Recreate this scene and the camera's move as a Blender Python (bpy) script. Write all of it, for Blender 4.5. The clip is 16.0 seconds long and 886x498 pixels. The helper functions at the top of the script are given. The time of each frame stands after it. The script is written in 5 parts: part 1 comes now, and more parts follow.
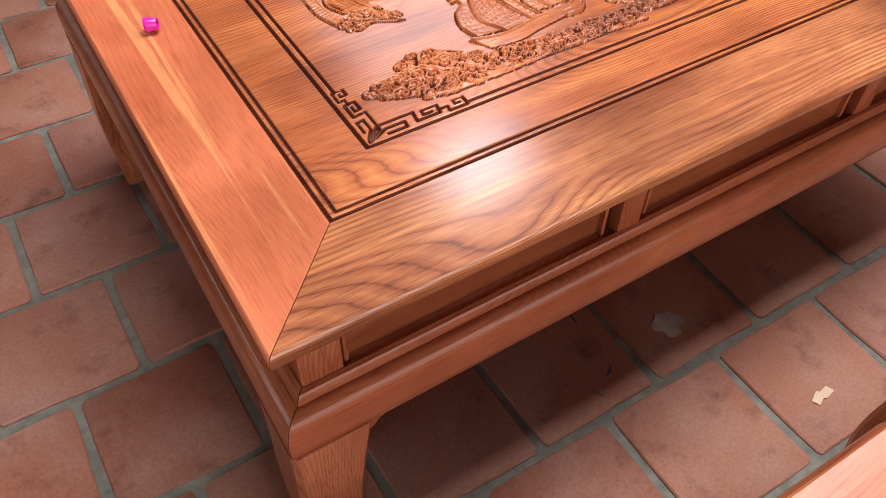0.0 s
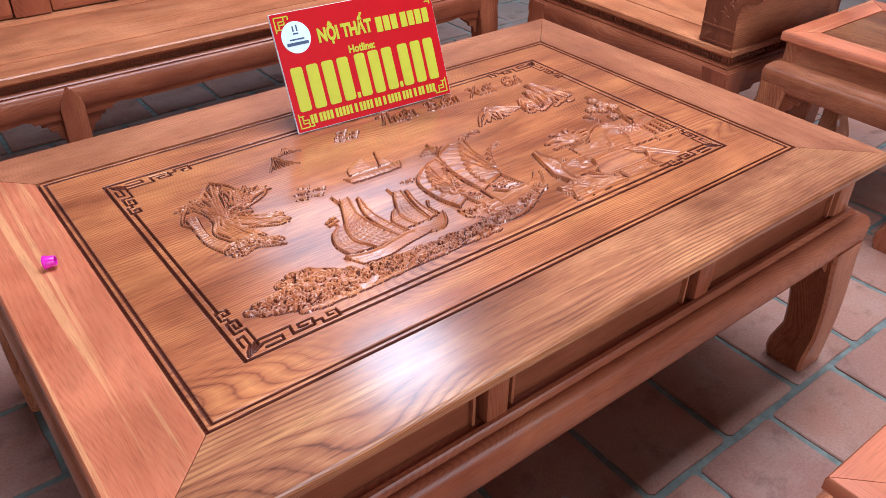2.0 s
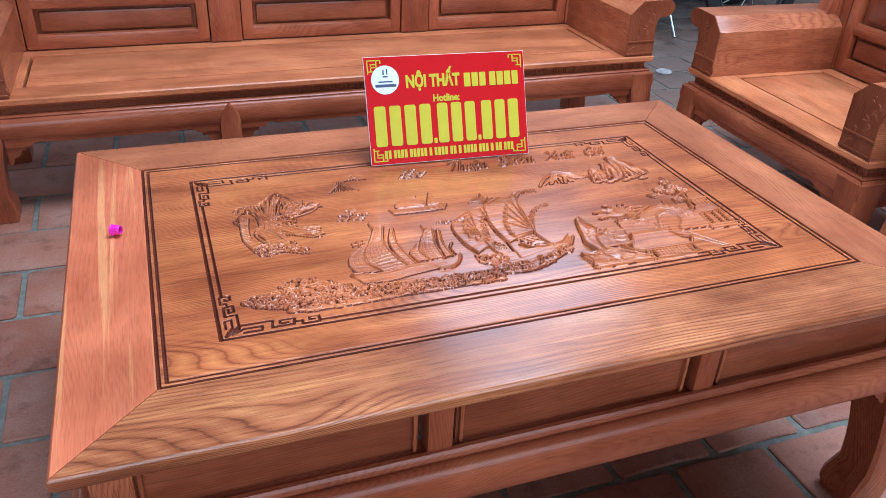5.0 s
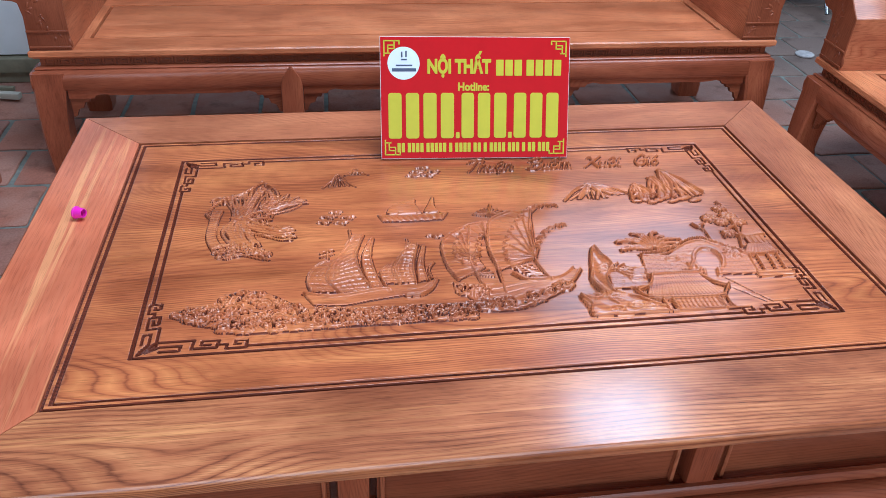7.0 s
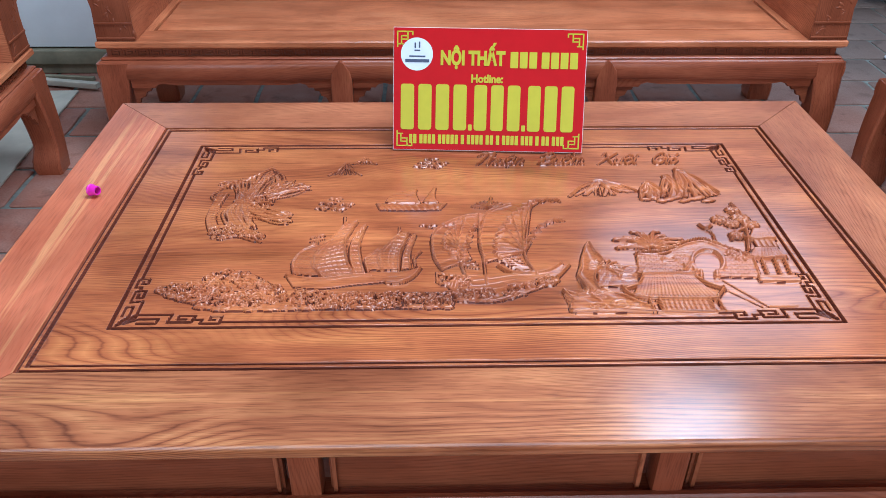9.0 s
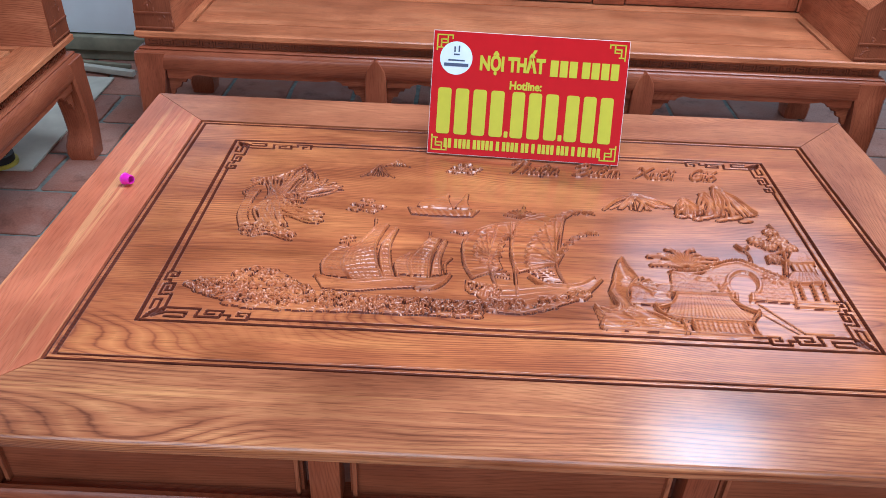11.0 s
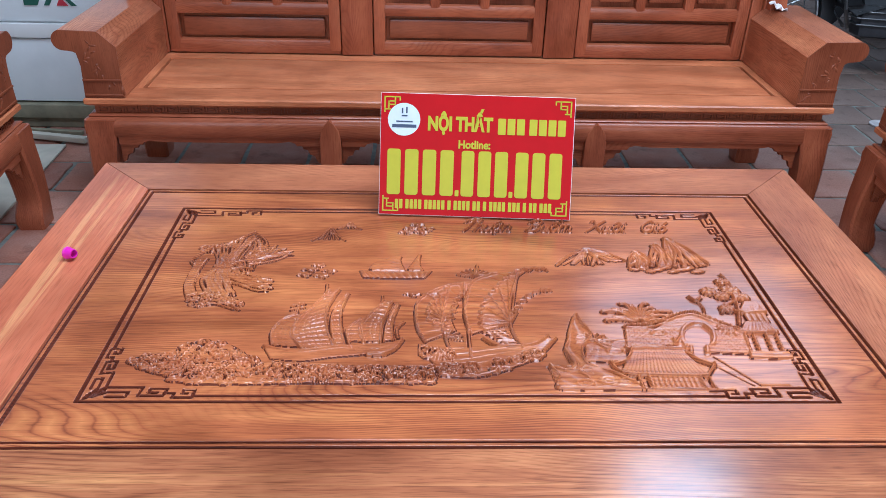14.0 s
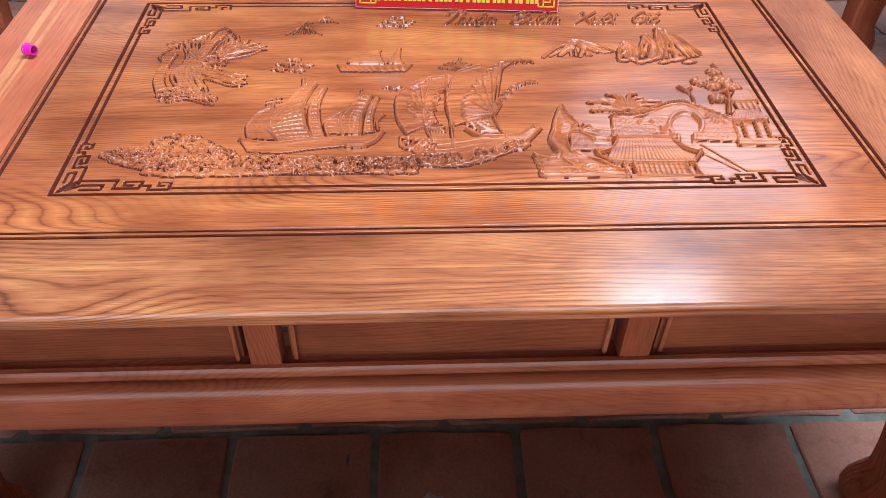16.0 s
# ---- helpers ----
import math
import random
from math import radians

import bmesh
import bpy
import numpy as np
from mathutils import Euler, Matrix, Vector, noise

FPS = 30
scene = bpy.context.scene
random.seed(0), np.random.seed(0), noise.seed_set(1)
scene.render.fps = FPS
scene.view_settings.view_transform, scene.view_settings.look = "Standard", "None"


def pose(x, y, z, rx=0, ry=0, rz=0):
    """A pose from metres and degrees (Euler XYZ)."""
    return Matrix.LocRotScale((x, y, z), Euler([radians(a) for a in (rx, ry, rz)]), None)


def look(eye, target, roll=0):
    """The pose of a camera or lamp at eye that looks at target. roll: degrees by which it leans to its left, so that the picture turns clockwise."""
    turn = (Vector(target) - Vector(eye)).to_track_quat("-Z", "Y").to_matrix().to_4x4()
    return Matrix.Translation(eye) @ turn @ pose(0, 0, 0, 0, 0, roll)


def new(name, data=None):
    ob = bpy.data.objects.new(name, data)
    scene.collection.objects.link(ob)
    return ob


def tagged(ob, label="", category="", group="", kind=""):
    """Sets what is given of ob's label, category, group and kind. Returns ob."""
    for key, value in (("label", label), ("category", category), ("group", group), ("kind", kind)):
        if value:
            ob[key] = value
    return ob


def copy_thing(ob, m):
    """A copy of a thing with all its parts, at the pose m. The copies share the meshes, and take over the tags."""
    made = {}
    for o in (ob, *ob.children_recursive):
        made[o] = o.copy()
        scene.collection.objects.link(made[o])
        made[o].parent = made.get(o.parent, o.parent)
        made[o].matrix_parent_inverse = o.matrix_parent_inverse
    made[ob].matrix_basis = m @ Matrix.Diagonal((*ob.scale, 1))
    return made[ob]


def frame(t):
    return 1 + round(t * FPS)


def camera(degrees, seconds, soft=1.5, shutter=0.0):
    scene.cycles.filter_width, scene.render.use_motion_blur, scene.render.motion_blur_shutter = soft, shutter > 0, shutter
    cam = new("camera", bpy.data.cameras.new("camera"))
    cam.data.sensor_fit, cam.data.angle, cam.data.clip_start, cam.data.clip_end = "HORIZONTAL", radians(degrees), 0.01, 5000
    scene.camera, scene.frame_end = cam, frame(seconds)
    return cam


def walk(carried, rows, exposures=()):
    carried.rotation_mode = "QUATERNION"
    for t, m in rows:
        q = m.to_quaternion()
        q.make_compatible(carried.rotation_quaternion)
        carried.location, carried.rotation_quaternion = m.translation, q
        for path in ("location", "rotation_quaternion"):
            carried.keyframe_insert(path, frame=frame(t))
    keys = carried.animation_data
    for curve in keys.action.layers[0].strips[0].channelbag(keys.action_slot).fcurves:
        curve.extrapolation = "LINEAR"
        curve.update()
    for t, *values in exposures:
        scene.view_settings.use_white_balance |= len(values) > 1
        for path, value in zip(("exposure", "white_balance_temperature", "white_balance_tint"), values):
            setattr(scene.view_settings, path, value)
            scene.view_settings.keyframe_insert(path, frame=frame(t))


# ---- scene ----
cam = camera(58.9, 16.0, soft=0.6)
PATH = [
    (0, (-0.212, -0.563, 1.185), (0.494, 0.533, -0.332), 1.3),
    (0.5, (-0.202, -0.604, 1.205), (0.571, 0.582, -0.208), 0.5),
    (1, (-0.194, -0.632, 1.223), (0.685, 0.618, -0.068), -0.1),
    (1.5, (-0.177, -0.658, 1.25), (0.787, 0.617, 0.048), -0.7),
    (2, (-0.175, -0.672, 1.258), (0.841, 0.618, 0.116), 0.9),
    (2.5, (-0.198, -0.703, 1.266), (0.747, 0.683, 0.177), 1.8),
    (3, (-0.238, -0.764, 1.261), (0.596, 0.714, 0.202), 2.6),
    (3.5, (-0.24, -0.828, 1.27), (0.547, 0.68, 0.218), 2.3),
    (4, (-0.178, -0.859, 1.277), (0.559, 0.687, 0.244), 2.3),
    (4.5, (-0.022, -0.897, 1.27), (0.651, 0.695, 0.264), 3.4),
    (4.7, (0.014, -0.907, 1.267), (0.669, 0.694, 0.263), 3.3),
    (6.8, (0.329, -0.752, 1.273), (0.663, 0.87, 0.151), 2.2),
    (7, (0.373, -0.748, 1.27), (0.65, 0.883, 0.145), 2.5),
    (7.5, (0.481, -0.754, 1.268), (0.608, 0.894, 0.141), 2.0),
    (8, (0.53, -0.764, 1.26), (0.586, 0.891, 0.14), 0.8),
    (8.5, (0.542, -0.768, 1.256), (0.578, 0.885, 0.13), 0.2),
    (10.8, (0.533, -0.759, 1.238), (0.594, 0.907, 0.134), 2.3),
    (11, (0.525, -0.752, 1.25), (0.514, 0.905, 0.13), 2.4),
    (11.5, (0.498, -0.759, 1.244), (0.385, 0.897, 0.127), 1.8),
    (12, (0.52, -0.751, 1.249), (0.416, 0.898, 0.122), 0.2),
    (12.5, (0.548, -0.74, 1.25), (0.505, 0.912, 0.124), -0.5),
    (13, (0.554, -0.731, 1.252), (0.553, 0.932, 0.142), 0.1),
    (13.5, (0.554, -0.726, 1.259), (0.592, 0.967, 0.194), 1.1),
    (14, (0.552, -0.728, 1.26), (0.618, 0.997, 0.249), 1.5),
    (14.5, (0.568, -0.736, 1.258), (0.69, 1.005, 0.281), 1.1),
    (15, (0.585, -0.743, 1.229), (0.767, 0.926, 0.143), 0.9),
    (15.5, (0.575, -0.74, 1.199), (0.706, 0.774, -0.101), 1.0),
    (16, (0.564, -0.74, 1.196), (0.655, 0.729, -0.158), 1.5),
]
walk(cam, [(t, look(eye, target, roll)) for t, eye, target, roll in PATH],
     [(0, 0.12, 7100, 20), (0.5, 0.2, 5700, 8), (1, 0.16, 5450, 8), (1.5, 0.12, 5350, 7), (3, 0.18, 5250, 6), (4.5, 0.16, 5200, 6), (7, -0.04, 5120, 5),
      (14.8, -0.06, 5120, 6), (15.5, 0.06, 5500, 6), (16, 0.12, 5700, 7)])

# ---------------------------------------------------------------- light
world = bpy.data.worlds.new("workshop_sky")
scene.world = world
world.use_nodes = True
wn = world.node_tree.nodes
sky = wn.new("ShaderNodeTexSky")
sky.sky_type, sky.sun_disc = "NISHITA", False
sky.sun_elevation, sky.sun_rotation = radians(48), radians(40)
wn["Background"].inputs[1].default_value = 0.1
world.node_tree.links.new(sky.outputs[0], wn["Background"].inputs[0])


X0, X1, Y0, Y1, ZC = -3.4, 6.4, -4.0, 7.0, 4.0          # the workshop


def opening_light(name, size_x, size_y, power, m, color=(0.93, 0.97, 1.0)):
    """An area lamp in an opening in roof or wall: daylight, or fill."""
    lamp = bpy.data.lights.new(name, "AREA")
    lamp.shape, lamp.size, lamp.size_y, lamp.energy, lamp.color = "RECTANGLE", size_x, size_y, power, color
    ob = new(name, lamp)
    ob.matrix_world = m
    return ob


opening_light("skylight_daylight", 0.70, 0.66, 25, pose(2.35, 2.95, 3.93), (0.74, 0.87, 1.0))
opening_light("roof_strip_daylight", 1.9, 1.7, 42, pose(3.1, 4.85, 3.93), (0.70, 0.85, 1.0))
opening_light("overhead_daylight", 3.7, 1.3, 208, pose(1.75, 0.35, 3.93), (0.97, 0.97, 0.99))
# the next two are added fill lamps, in wall openings out of view
opening_light("front_fill", 5.0, 2.4, 112, pose(0.4, -3.88, 1.9, 90, 0, 0), (1.0, 0.95, 0.9))
opening_light("side_fill", 3.0, 2.2, 62, pose(X0 + 0.1, 3.2, 1.8, 90, 0, -90))


# ---------------------------------------------------------------- materials
def material(name, rough=0.5, metal=0.0, coat=0.0):
    m = bpy.data.materials.new(name)
    m.use_nodes = True
    b = m.node_tree.nodes["Principled BSDF"]
    b.inputs["Roughness"].default_value = rough
    b.inputs["Metallic"].default_value = metal
    b.inputs["Coat Weight"].default_value = coat
    b.inputs["Coat Roughness"].default_value = 0.17
    return m, m.node_tree.nodes, m.node_tree.links, b


def ramp(nodes, stops):
    r = nodes.new("ShaderNodeValToRGB")
    while len(r.color_ramp.elements) < len(stops):
        r.color_ramp.elements.new(0.5)
    for e, (p, c) in zip(r.color_ramp.elements, stops):
        e.position, e.color = p, (*c, 1)
    return r


def mixed(nodes, links, kind, fac, a, b):
    n = nodes.new("ShaderNodeMix")
    n.data_type, n.blend_type = "RGBA", kind
    for socket, v in ((n.inputs[0], fac), (n.inputs[6], a), (n.inputs[7], b)):
        if hasattr(v, "is_output"):
            links.new(v, socket)
        else:
            socket.default_value = v if isinstance(v, float) else (*v, 1)
    return n.outputs[2]


def noise_node(nodes, links, vec, scale, detail=4.0, rough=0.55, distort=0.0):
    n = nodes.new("ShaderNodeTexNoise")
    n.inputs["Scale"].default_value, n.inputs["Detail"].default_value = scale, detail
    n.inputs["Roughness"].default_value, n.inputs["Distortion"].default_value = rough, distort
    links.new(vec, n.inputs["Vector"])
    return n.outputs["Fac"]


def mapped(nodes, links, vec, scale, rot=(0, 0, 0)):
    n = nodes.new("ShaderNodeMapping")
    n.inputs["Scale"].default_value = scale
    n.inputs["Rotation"].default_value = rot
    links.new(vec, n.inputs["Vector"])
    return n.outputs[0]


def wood(name, axis, light, mid, dark, streak=(0.75, 0.36, 0.12), streak_at=0.66, figure=1.0, rough=0.36, coat=0.3, bumpy=0.06, pore=0.9, contrast=1.1, gloss=0.17, zones=0.45, edge=0.07, lacquer=1.5):
    """Varnished rosewood whose grain runs along an axis: ring figure, stretched streaks, pores."""
    m, nodes, links, b = material(name, rough, 0.0, coat)
    b.inputs["Coat Roughness"].default_value = gloss
    b.inputs["Coat IOR"].default_value = lacquer
    b.inputs["Specular IOR Level"].default_value = 0.16
    tc = nodes.new("ShaderNodeTexCoord")
    info = nodes.new("ShaderNodeObjectInfo")
    shift = nodes.new("ShaderNodeVectorMath")
    shift.operation = "MULTIPLY_ADD"
    spread = nodes.new("ShaderNodeCombineXYZ")
    for s in spread.inputs:
        links.new(info.outputs["Random"], s)
    links.new(spread.outputs[0], shift.inputs[0])
    shift.inputs[1].default_value = (7.3, 11.9, 5.7)
    links.new(tc.outputs["Object"], shift.inputs[2])
    long = {"x": (0.09, 1, 1), "y": (1, 0.09, 1), "z": (1, 1, 0.09)}[axis]
    put = shift.outputs[0]

    def along(k):
        return mapped(nodes, links, put, tuple(k if s < 1 else 1 for s in long))

    def math_node(kind, a, b):
        n = nodes.new("ShaderNodeMath")
        n.operation = kind
        for socket, val in zip(n.inputs, (a, b)):
            if hasattr(val, "is_output"):
                links.new(val, socket)
            else:
                socket.default_value = val
        return n.outputs[0]

    # growth rings: lines across the board, bent by a slow field so that they close to ovals here and there
    across = nodes.new("ShaderNodeVectorMath")
    across.operation = "DOT_PRODUCT"
    links.new(put, across.inputs[0])
    across.inputs[1].default_value = tuple(0.0 if s < 1 else 1.0 for s in long)
    field = noise_node(nodes, links, along(0.26), 4.6 * figure, 2.0, 0.35, 0.3)
    wob = noise_node(nodes, links, along(0.10), 60, 4)
    q = math_node("ADD", math_node("MULTIPLY", across.outputs["Value"], 300.0), math_node("MULTIPLY", field, 120.0))
    q = math_node("ADD", q, math_node("MULTIPLY", wob, 1.2))
    rings = ramp(nodes, [(0.0, (0.0, 0.0, 0.0)), (0.22, (0.55, 0.55, 0.55)), (1.0, (1, 1, 1))])
    links.new(math_node("PINGPONG", q, 1.0), rings.inputs[0])
    # the figure stands out in places and fades in others
    clear = ramp(nodes, [(0.40, (0.15, 0.15, 0.15)), (0.58, (1, 1, 1))])
    links.new(noise_node(nodes, links, along(0.35), 6.5, 3, 0.5), clear.inputs[0])
    fine = noise_node(nodes, links, along(0.014), 210, 6, 0.75, 0.15)
    band = noise_node(nodes, links, along(0.16), 13, 4, 0.6, 0.8)
    tone = math_node("ADD", math_node("MULTIPLY", math_node("MULTIPLY", math_node("SUBTRACT", rings.outputs[0], 0.64), clear.outputs[0]), 0.30 * contrast), math_node("ADD", math_node("MULTIPLY", fine, 0.36 * contrast), math_node("MULTIPLY", band, 0.38)))
    mean = 0.18 * contrast + 0.19
    base = ramp(nodes, [(mean - 0.16, dark), (mean, mid), (mean + 0.15, light)])
    links.new(tone, base.inputs[0])
    col = base.outputs[0]
    slow = noise_node(nodes, links, along(0.020), 52, 3, 0.5, 0.5)
    sr = ramp(nodes, [(streak_at, (0, 0, 0)), (streak_at + edge, (1, 1, 1))])
    links.new(slow, sr.inputs[0])
    col = mixed(nodes, links, "MIX", sr.outputs[0], col, streak) if streak else col
    patch = noise_node(nodes, links, shift.outputs[0], 5.0, 3)
    pr = ramp(nodes, [(0.35, (0.72, 0.68, 0.66)), (0.62, (1.0, 1.0, 1.0))])
    links.new(patch, pr.inputs[0])
    col = mixed(nodes, links, "MULTIPLY", 0.8, col, pr.outputs[0])
    zone = noise_node(nodes, links, along(0.3), 7.0, 4, 0.6, 0.6)
    zr = ramp(nodes, [(0.36, (0.58, 0.50, 0.45)), (0.5, (1.0, 1.0, 1.0)), (0.66, (1.22, 1.36, 1.30))])
    links.new(zone, zr.inputs[0])
    col = mixed(nodes, links, "MULTIPLY", zones, col, zr.outputs[0])
    pores = noise_node(nodes, links, along(0.04), 620, 2, 0.5)
    po = ramp(nodes, [(0.36, (0.45, 0.4, 0.38)), (0.46, (1, 1, 1))])
    links.new(pores, po.inputs[0])
    col = mixed(nodes, links, "MULTIPLY", pore, col, po.outputs[0])
    links.new(col, b.inputs["Base Color"])
    rr = nodes.new("ShaderNodeMapRange")
    rr.inputs[3].default_value, rr.inputs[4].default_value = rough - 0.07, rough + 0.12
    links.new(patch, rr.inputs[0])
    links.new(rr.outputs[0], b.inputs["Roughness"])
    bump = nodes.new("ShaderNodeBump")
    bump.inputs["Strength"].default_value, bump.inputs["Distance"].default_value = bumpy, 0.004
    links.new(pores, bump.inputs["Height"])
    links.new(bump.outputs[0], b.inputs["Normal"])
    return m


def plain(name, color, rough=0.5, metal=0.0, vary=0.15, scale=20.0, bumpy=0.1, coat=0.0, gloss=0.5):
    """A surface of one colour with mottling at two scales and fine relief."""
    m, nodes, links, b = material(name, rough, metal, coat)
    b.inputs["Specular IOR Level"].default_value = gloss
    tc = nodes.new("ShaderNodeTexCoord")
    n1 = noise_node(nodes, links, tc.outputs["Object"], scale, 6, 0.6)
    n2 = noise_node(nodes, links, tc.outputs["Object"], scale * 0.15, 3)
    r1 = ramp(nodes, [(0.3, tuple(c * (1 - vary) for c in color)), (0.7, tuple(min(1, c * (1 + vary)) for c in color))])
    r2 = ramp(nodes, [(0.3, (1 - vary,) * 3), (0.7, (1, 1, 1))])
    links.new(n1, r1.inputs[0])
    links.new(n2, r2.inputs[0])
    links.new(mixed(nodes, links, "MULTIPLY", 1.0, r1.outputs[0], r2.outputs[0]), b.inputs["Base Color"])
    bump = nodes.new("ShaderNodeBump")
    bump.inputs["Strength"].default_value, bump.inputs["Distance"].default_value = bumpy, 0.003
    links.new(n1, bump.inputs["Height"])
    links.new(bump.outputs[0], b.inputs["Normal"])
    return m


LIGHT, MID, DARK = (0.60, 0.228, 0.106), (0.46, 0.148, 0.066), (0.29, 0.079, 0.035)
WOOD = {a: wood("rosewood_" + a, a, LIGHT, MID, DARK, streak_at=0.76, contrast=0.6, pore=0.55, coat=0.5, zones=0.6) for a in "xyz"}
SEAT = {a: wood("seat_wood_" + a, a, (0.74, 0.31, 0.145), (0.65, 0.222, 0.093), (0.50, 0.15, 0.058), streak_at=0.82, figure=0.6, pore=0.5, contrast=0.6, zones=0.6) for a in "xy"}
RED = {a: wood("red_heartwood_" + a, a, (0.74, 0.25, 0.12), (0.66, 0.185, 0.085), (0.55, 0.13, 0.055), (0.80, 0.33, 0.14), 0.60, 0.45, pore=0.3, contrast=0.5, edge=0.06, coat=0.5) for a in "xy"}
PANEL = wood("carved_panel_wood", "x", (0.70, 0.246, 0.080), (0.50, 0.142, 0.048), (0.26, 0.062, 0.023), None, 0.8, 0.85, rough=0.40, coat=1.0, contrast=0.8, gloss=0.17, pore=0.5, zones=0.85, lacquer=1.5)
BOARD = wood("streaky_board_wood", "x", (0.71, 0.295, 0.118), (0.47, 0.156, 0.062), (0.21, 0.060, 0.025), (0.66, 0.27, 0.10), 0.66, 0.7, rough=0.40, coat=0.9, contrast=0.9, gloss=0.17, pore=0.55, zones=0.9, lacquer=1.58)
# rosewood made darker: the weak light on upright faces is put into its colour
SHADED = {a: wood("shaded_rosewood_" + a, a, (0.48, 0.155, 0.070), (0.37, 0.102, 0.045), (0.25, 0.058, 0.025), streak_at=0.80, contrast=0.45, pore=0.4, coat=0.45, gloss=0.2, zones=0.6) for a in "xyz"}
# dark stain of the fret grooves; round the relief it paints in shade
STAIN_SHADE = wood("stained_and_shaded_cut", "x", (0.20, 0.046, 0.021), (0.14, 0.031, 0.014), (0.09, 0.019, 0.009), None, 0.9, 0.5, rough=0.45, coat=0.1)
BURL = wood("burl_inlay_wood", "y", (0.42, 0.16, 0.06), (0.26, 0.082, 0.033), (0.13, 0.04, 0.018), None, 0.9, 2.2)
# dark wood of carved parts; on plain recessed panels it stands for shade
CARVED_SHADED = {a: wood("carved_and_shaded_wood_" + a, a, (0.38, 0.118, 0.053), (0.28, 0.078, 0.034), (0.18, 0.045, 0.020), None, 0.9, 0.5, rough=0.38, contrast=0.45, pore=0.4, coat=0.5) for a in "xyz"}


# ---------------------------------------------------------------- building helpers
def thing(name, m, label, category, group="", kind=""):
    ob = new(name)
    ob.empty_display_size = 0.05
    ob.matrix_basis = m
    return tagged(ob, label, category, group, kind)


def mesh_of(name, bm, mat, smooth=False):
    me = bpy.data.meshes.new(name)
    bmesh.ops.recalc_face_normals(bm, faces=bm.faces)
    bm.to_mesh(me)
    bm.free()
    me.materials.append(mat)
    if smooth:
        me.polygons.foreach_set("use_smooth", [True] * len(me.polygons))
        me.set_sharp_from_angle(angle=radians(38))
    return me


def part(name, bm, mat, parent, label="", smooth=True, world=False):
    ob = new(name, mesh_of(name, bm, mat, smooth))
    ob.parent = parent
    if world:
        ob.matrix_parent_inverse = parent.matrix_basis.inverted()
    return tagged(ob, label)


def single(name, bm, mat, label, category, group="", kind="", smooth=True):
    return tagged(new(name, mesh_of(name, bm, mat, smooth)), label, category, group, kind)


def box(x0, x1, y0, y1, z0, z1, bevel=0.003, bm=None):
    bm = bm or bmesh.new()
    vs = [bm.verts.new((x, y, z)) for z in (z0, z1) for x, y in ((x0, y0), (x1, y0), (x1, y1), (x0, y1))]
    fs = [bm.faces.new([vs[i] for i in f]) for f in ((3, 2, 1, 0), (4, 5, 6, 7), (0, 1, 5, 4), (1, 2, 6, 5), (2, 3, 7, 6), (3, 0, 4, 7))]
    if bevel:
        es = {e for f in fs for e in f.edges}
        bmesh.ops.bevel(bm, geom=list(es), offset=bevel, segments=2, affect="EDGES", profile=0.6)
    return bm


def prism(poly, axis, a, b, bevel=0.0, bm=None):
    """A polygon in the two other axes (in x, y, z order), drawn out along an axis."""
    bm = bm or bmesh.new()

    def at(p, s):
        return {"x": (s, p[0], p[1]), "y": (p[0], s, p[1]), "z": (p[0], p[1], s)}[axis]

    lo, hi = [[bm.verts.new(at(p, s)) for p in poly] for s in (a, b)]
    n = len(poly)
    fs = [bm.faces.new(lo[::-1]), bm.faces.new(hi)] + [bm.faces.new((lo[i], lo[(i + 1) % n], hi[(i + 1) % n], hi[i])) for i in range(n)]
    if bevel:
        es = {e for f in fs[:2] for e in f.edges}
        bmesh.ops.bevel(bm, geom=list(es), offset=bevel, segments=2, affect="EDGES", profile=0.6)
    return bm


def sweep(profile, rect, side, bm=None, gap=0.0008):
    """A moulding along one side of a rectangle, mitred; profile: closed polygon of (outward offset, z)."""
    bm = bm or bmesh.new()
    x0, x1, y0, y1 = rect
    ends = ([], [])
    for o, z in profile:
        a, b, c, d = x0 - o, x1 + o, y0 - o, y1 + o
        p = {"s": ((a + gap, c), (b - gap, c)), "n": ((b - gap, d), (a + gap, d)), "e": ((b, c + gap), (b, d - gap)), "w": ((a, d - gap), (a, c + gap))}[side]
        for e, q in zip(ends, p):
            e.append(bm.verts.new((*q, z)))
    n = len(profile)
    bm.faces.new(ends[0][::-1])
    bm.faces.new(ends[1])
    for i in range(n):
        bm.faces.new((ends[0][i], ends[0][(i + 1) % n], ends[1][(i + 1) % n], ends[1][i]))
    return bm


def axis_of(side):
    return "x" if side in "sn" else "y"


def leg(cx, cy, sx, sy, top, wide=0.085, foot=0.1, bow=0.012):
    """A square leg with a hoof foot turned inwards; (cx, cy): its outer corner, sx, sy: the way inwards."""
    bm = bmesh.new()
    rows = []
    for i in range(15):
        f = i / 14
        z = top * f
        hoof = max(0.0, 1 - abs(f - 0.10) / 0.17)
        w = wide * (0.80 + 0.28 * f ** 2) + (foot - wide * 0.8) * hoof ** 0.8
        o = -bow * math.sin(math.pi * min(1, f * 1.15)) * 0.8
        q = 0.007
        pts = [(o + q, o), (o + w - q, o), (o + w, o + q), (o + w, o + w - q), (o + w - q, o + w), (o + q, o + w), (o, o + w - q), (o, o + q)]
        rows.append([bm.verts.new((cx + sx * u, cy + sy * v, z)) for u, v in pts])
    for a, b in zip(rows, rows[1:]):
        for i in range(8):
            bm.faces.new((a[i], a[(i + 1) % 8], b[(i + 1) % 8], b[i]))
    bm.faces.new(rows[0][::-1])
    bm.faces.new(rows[-1])
    return bm


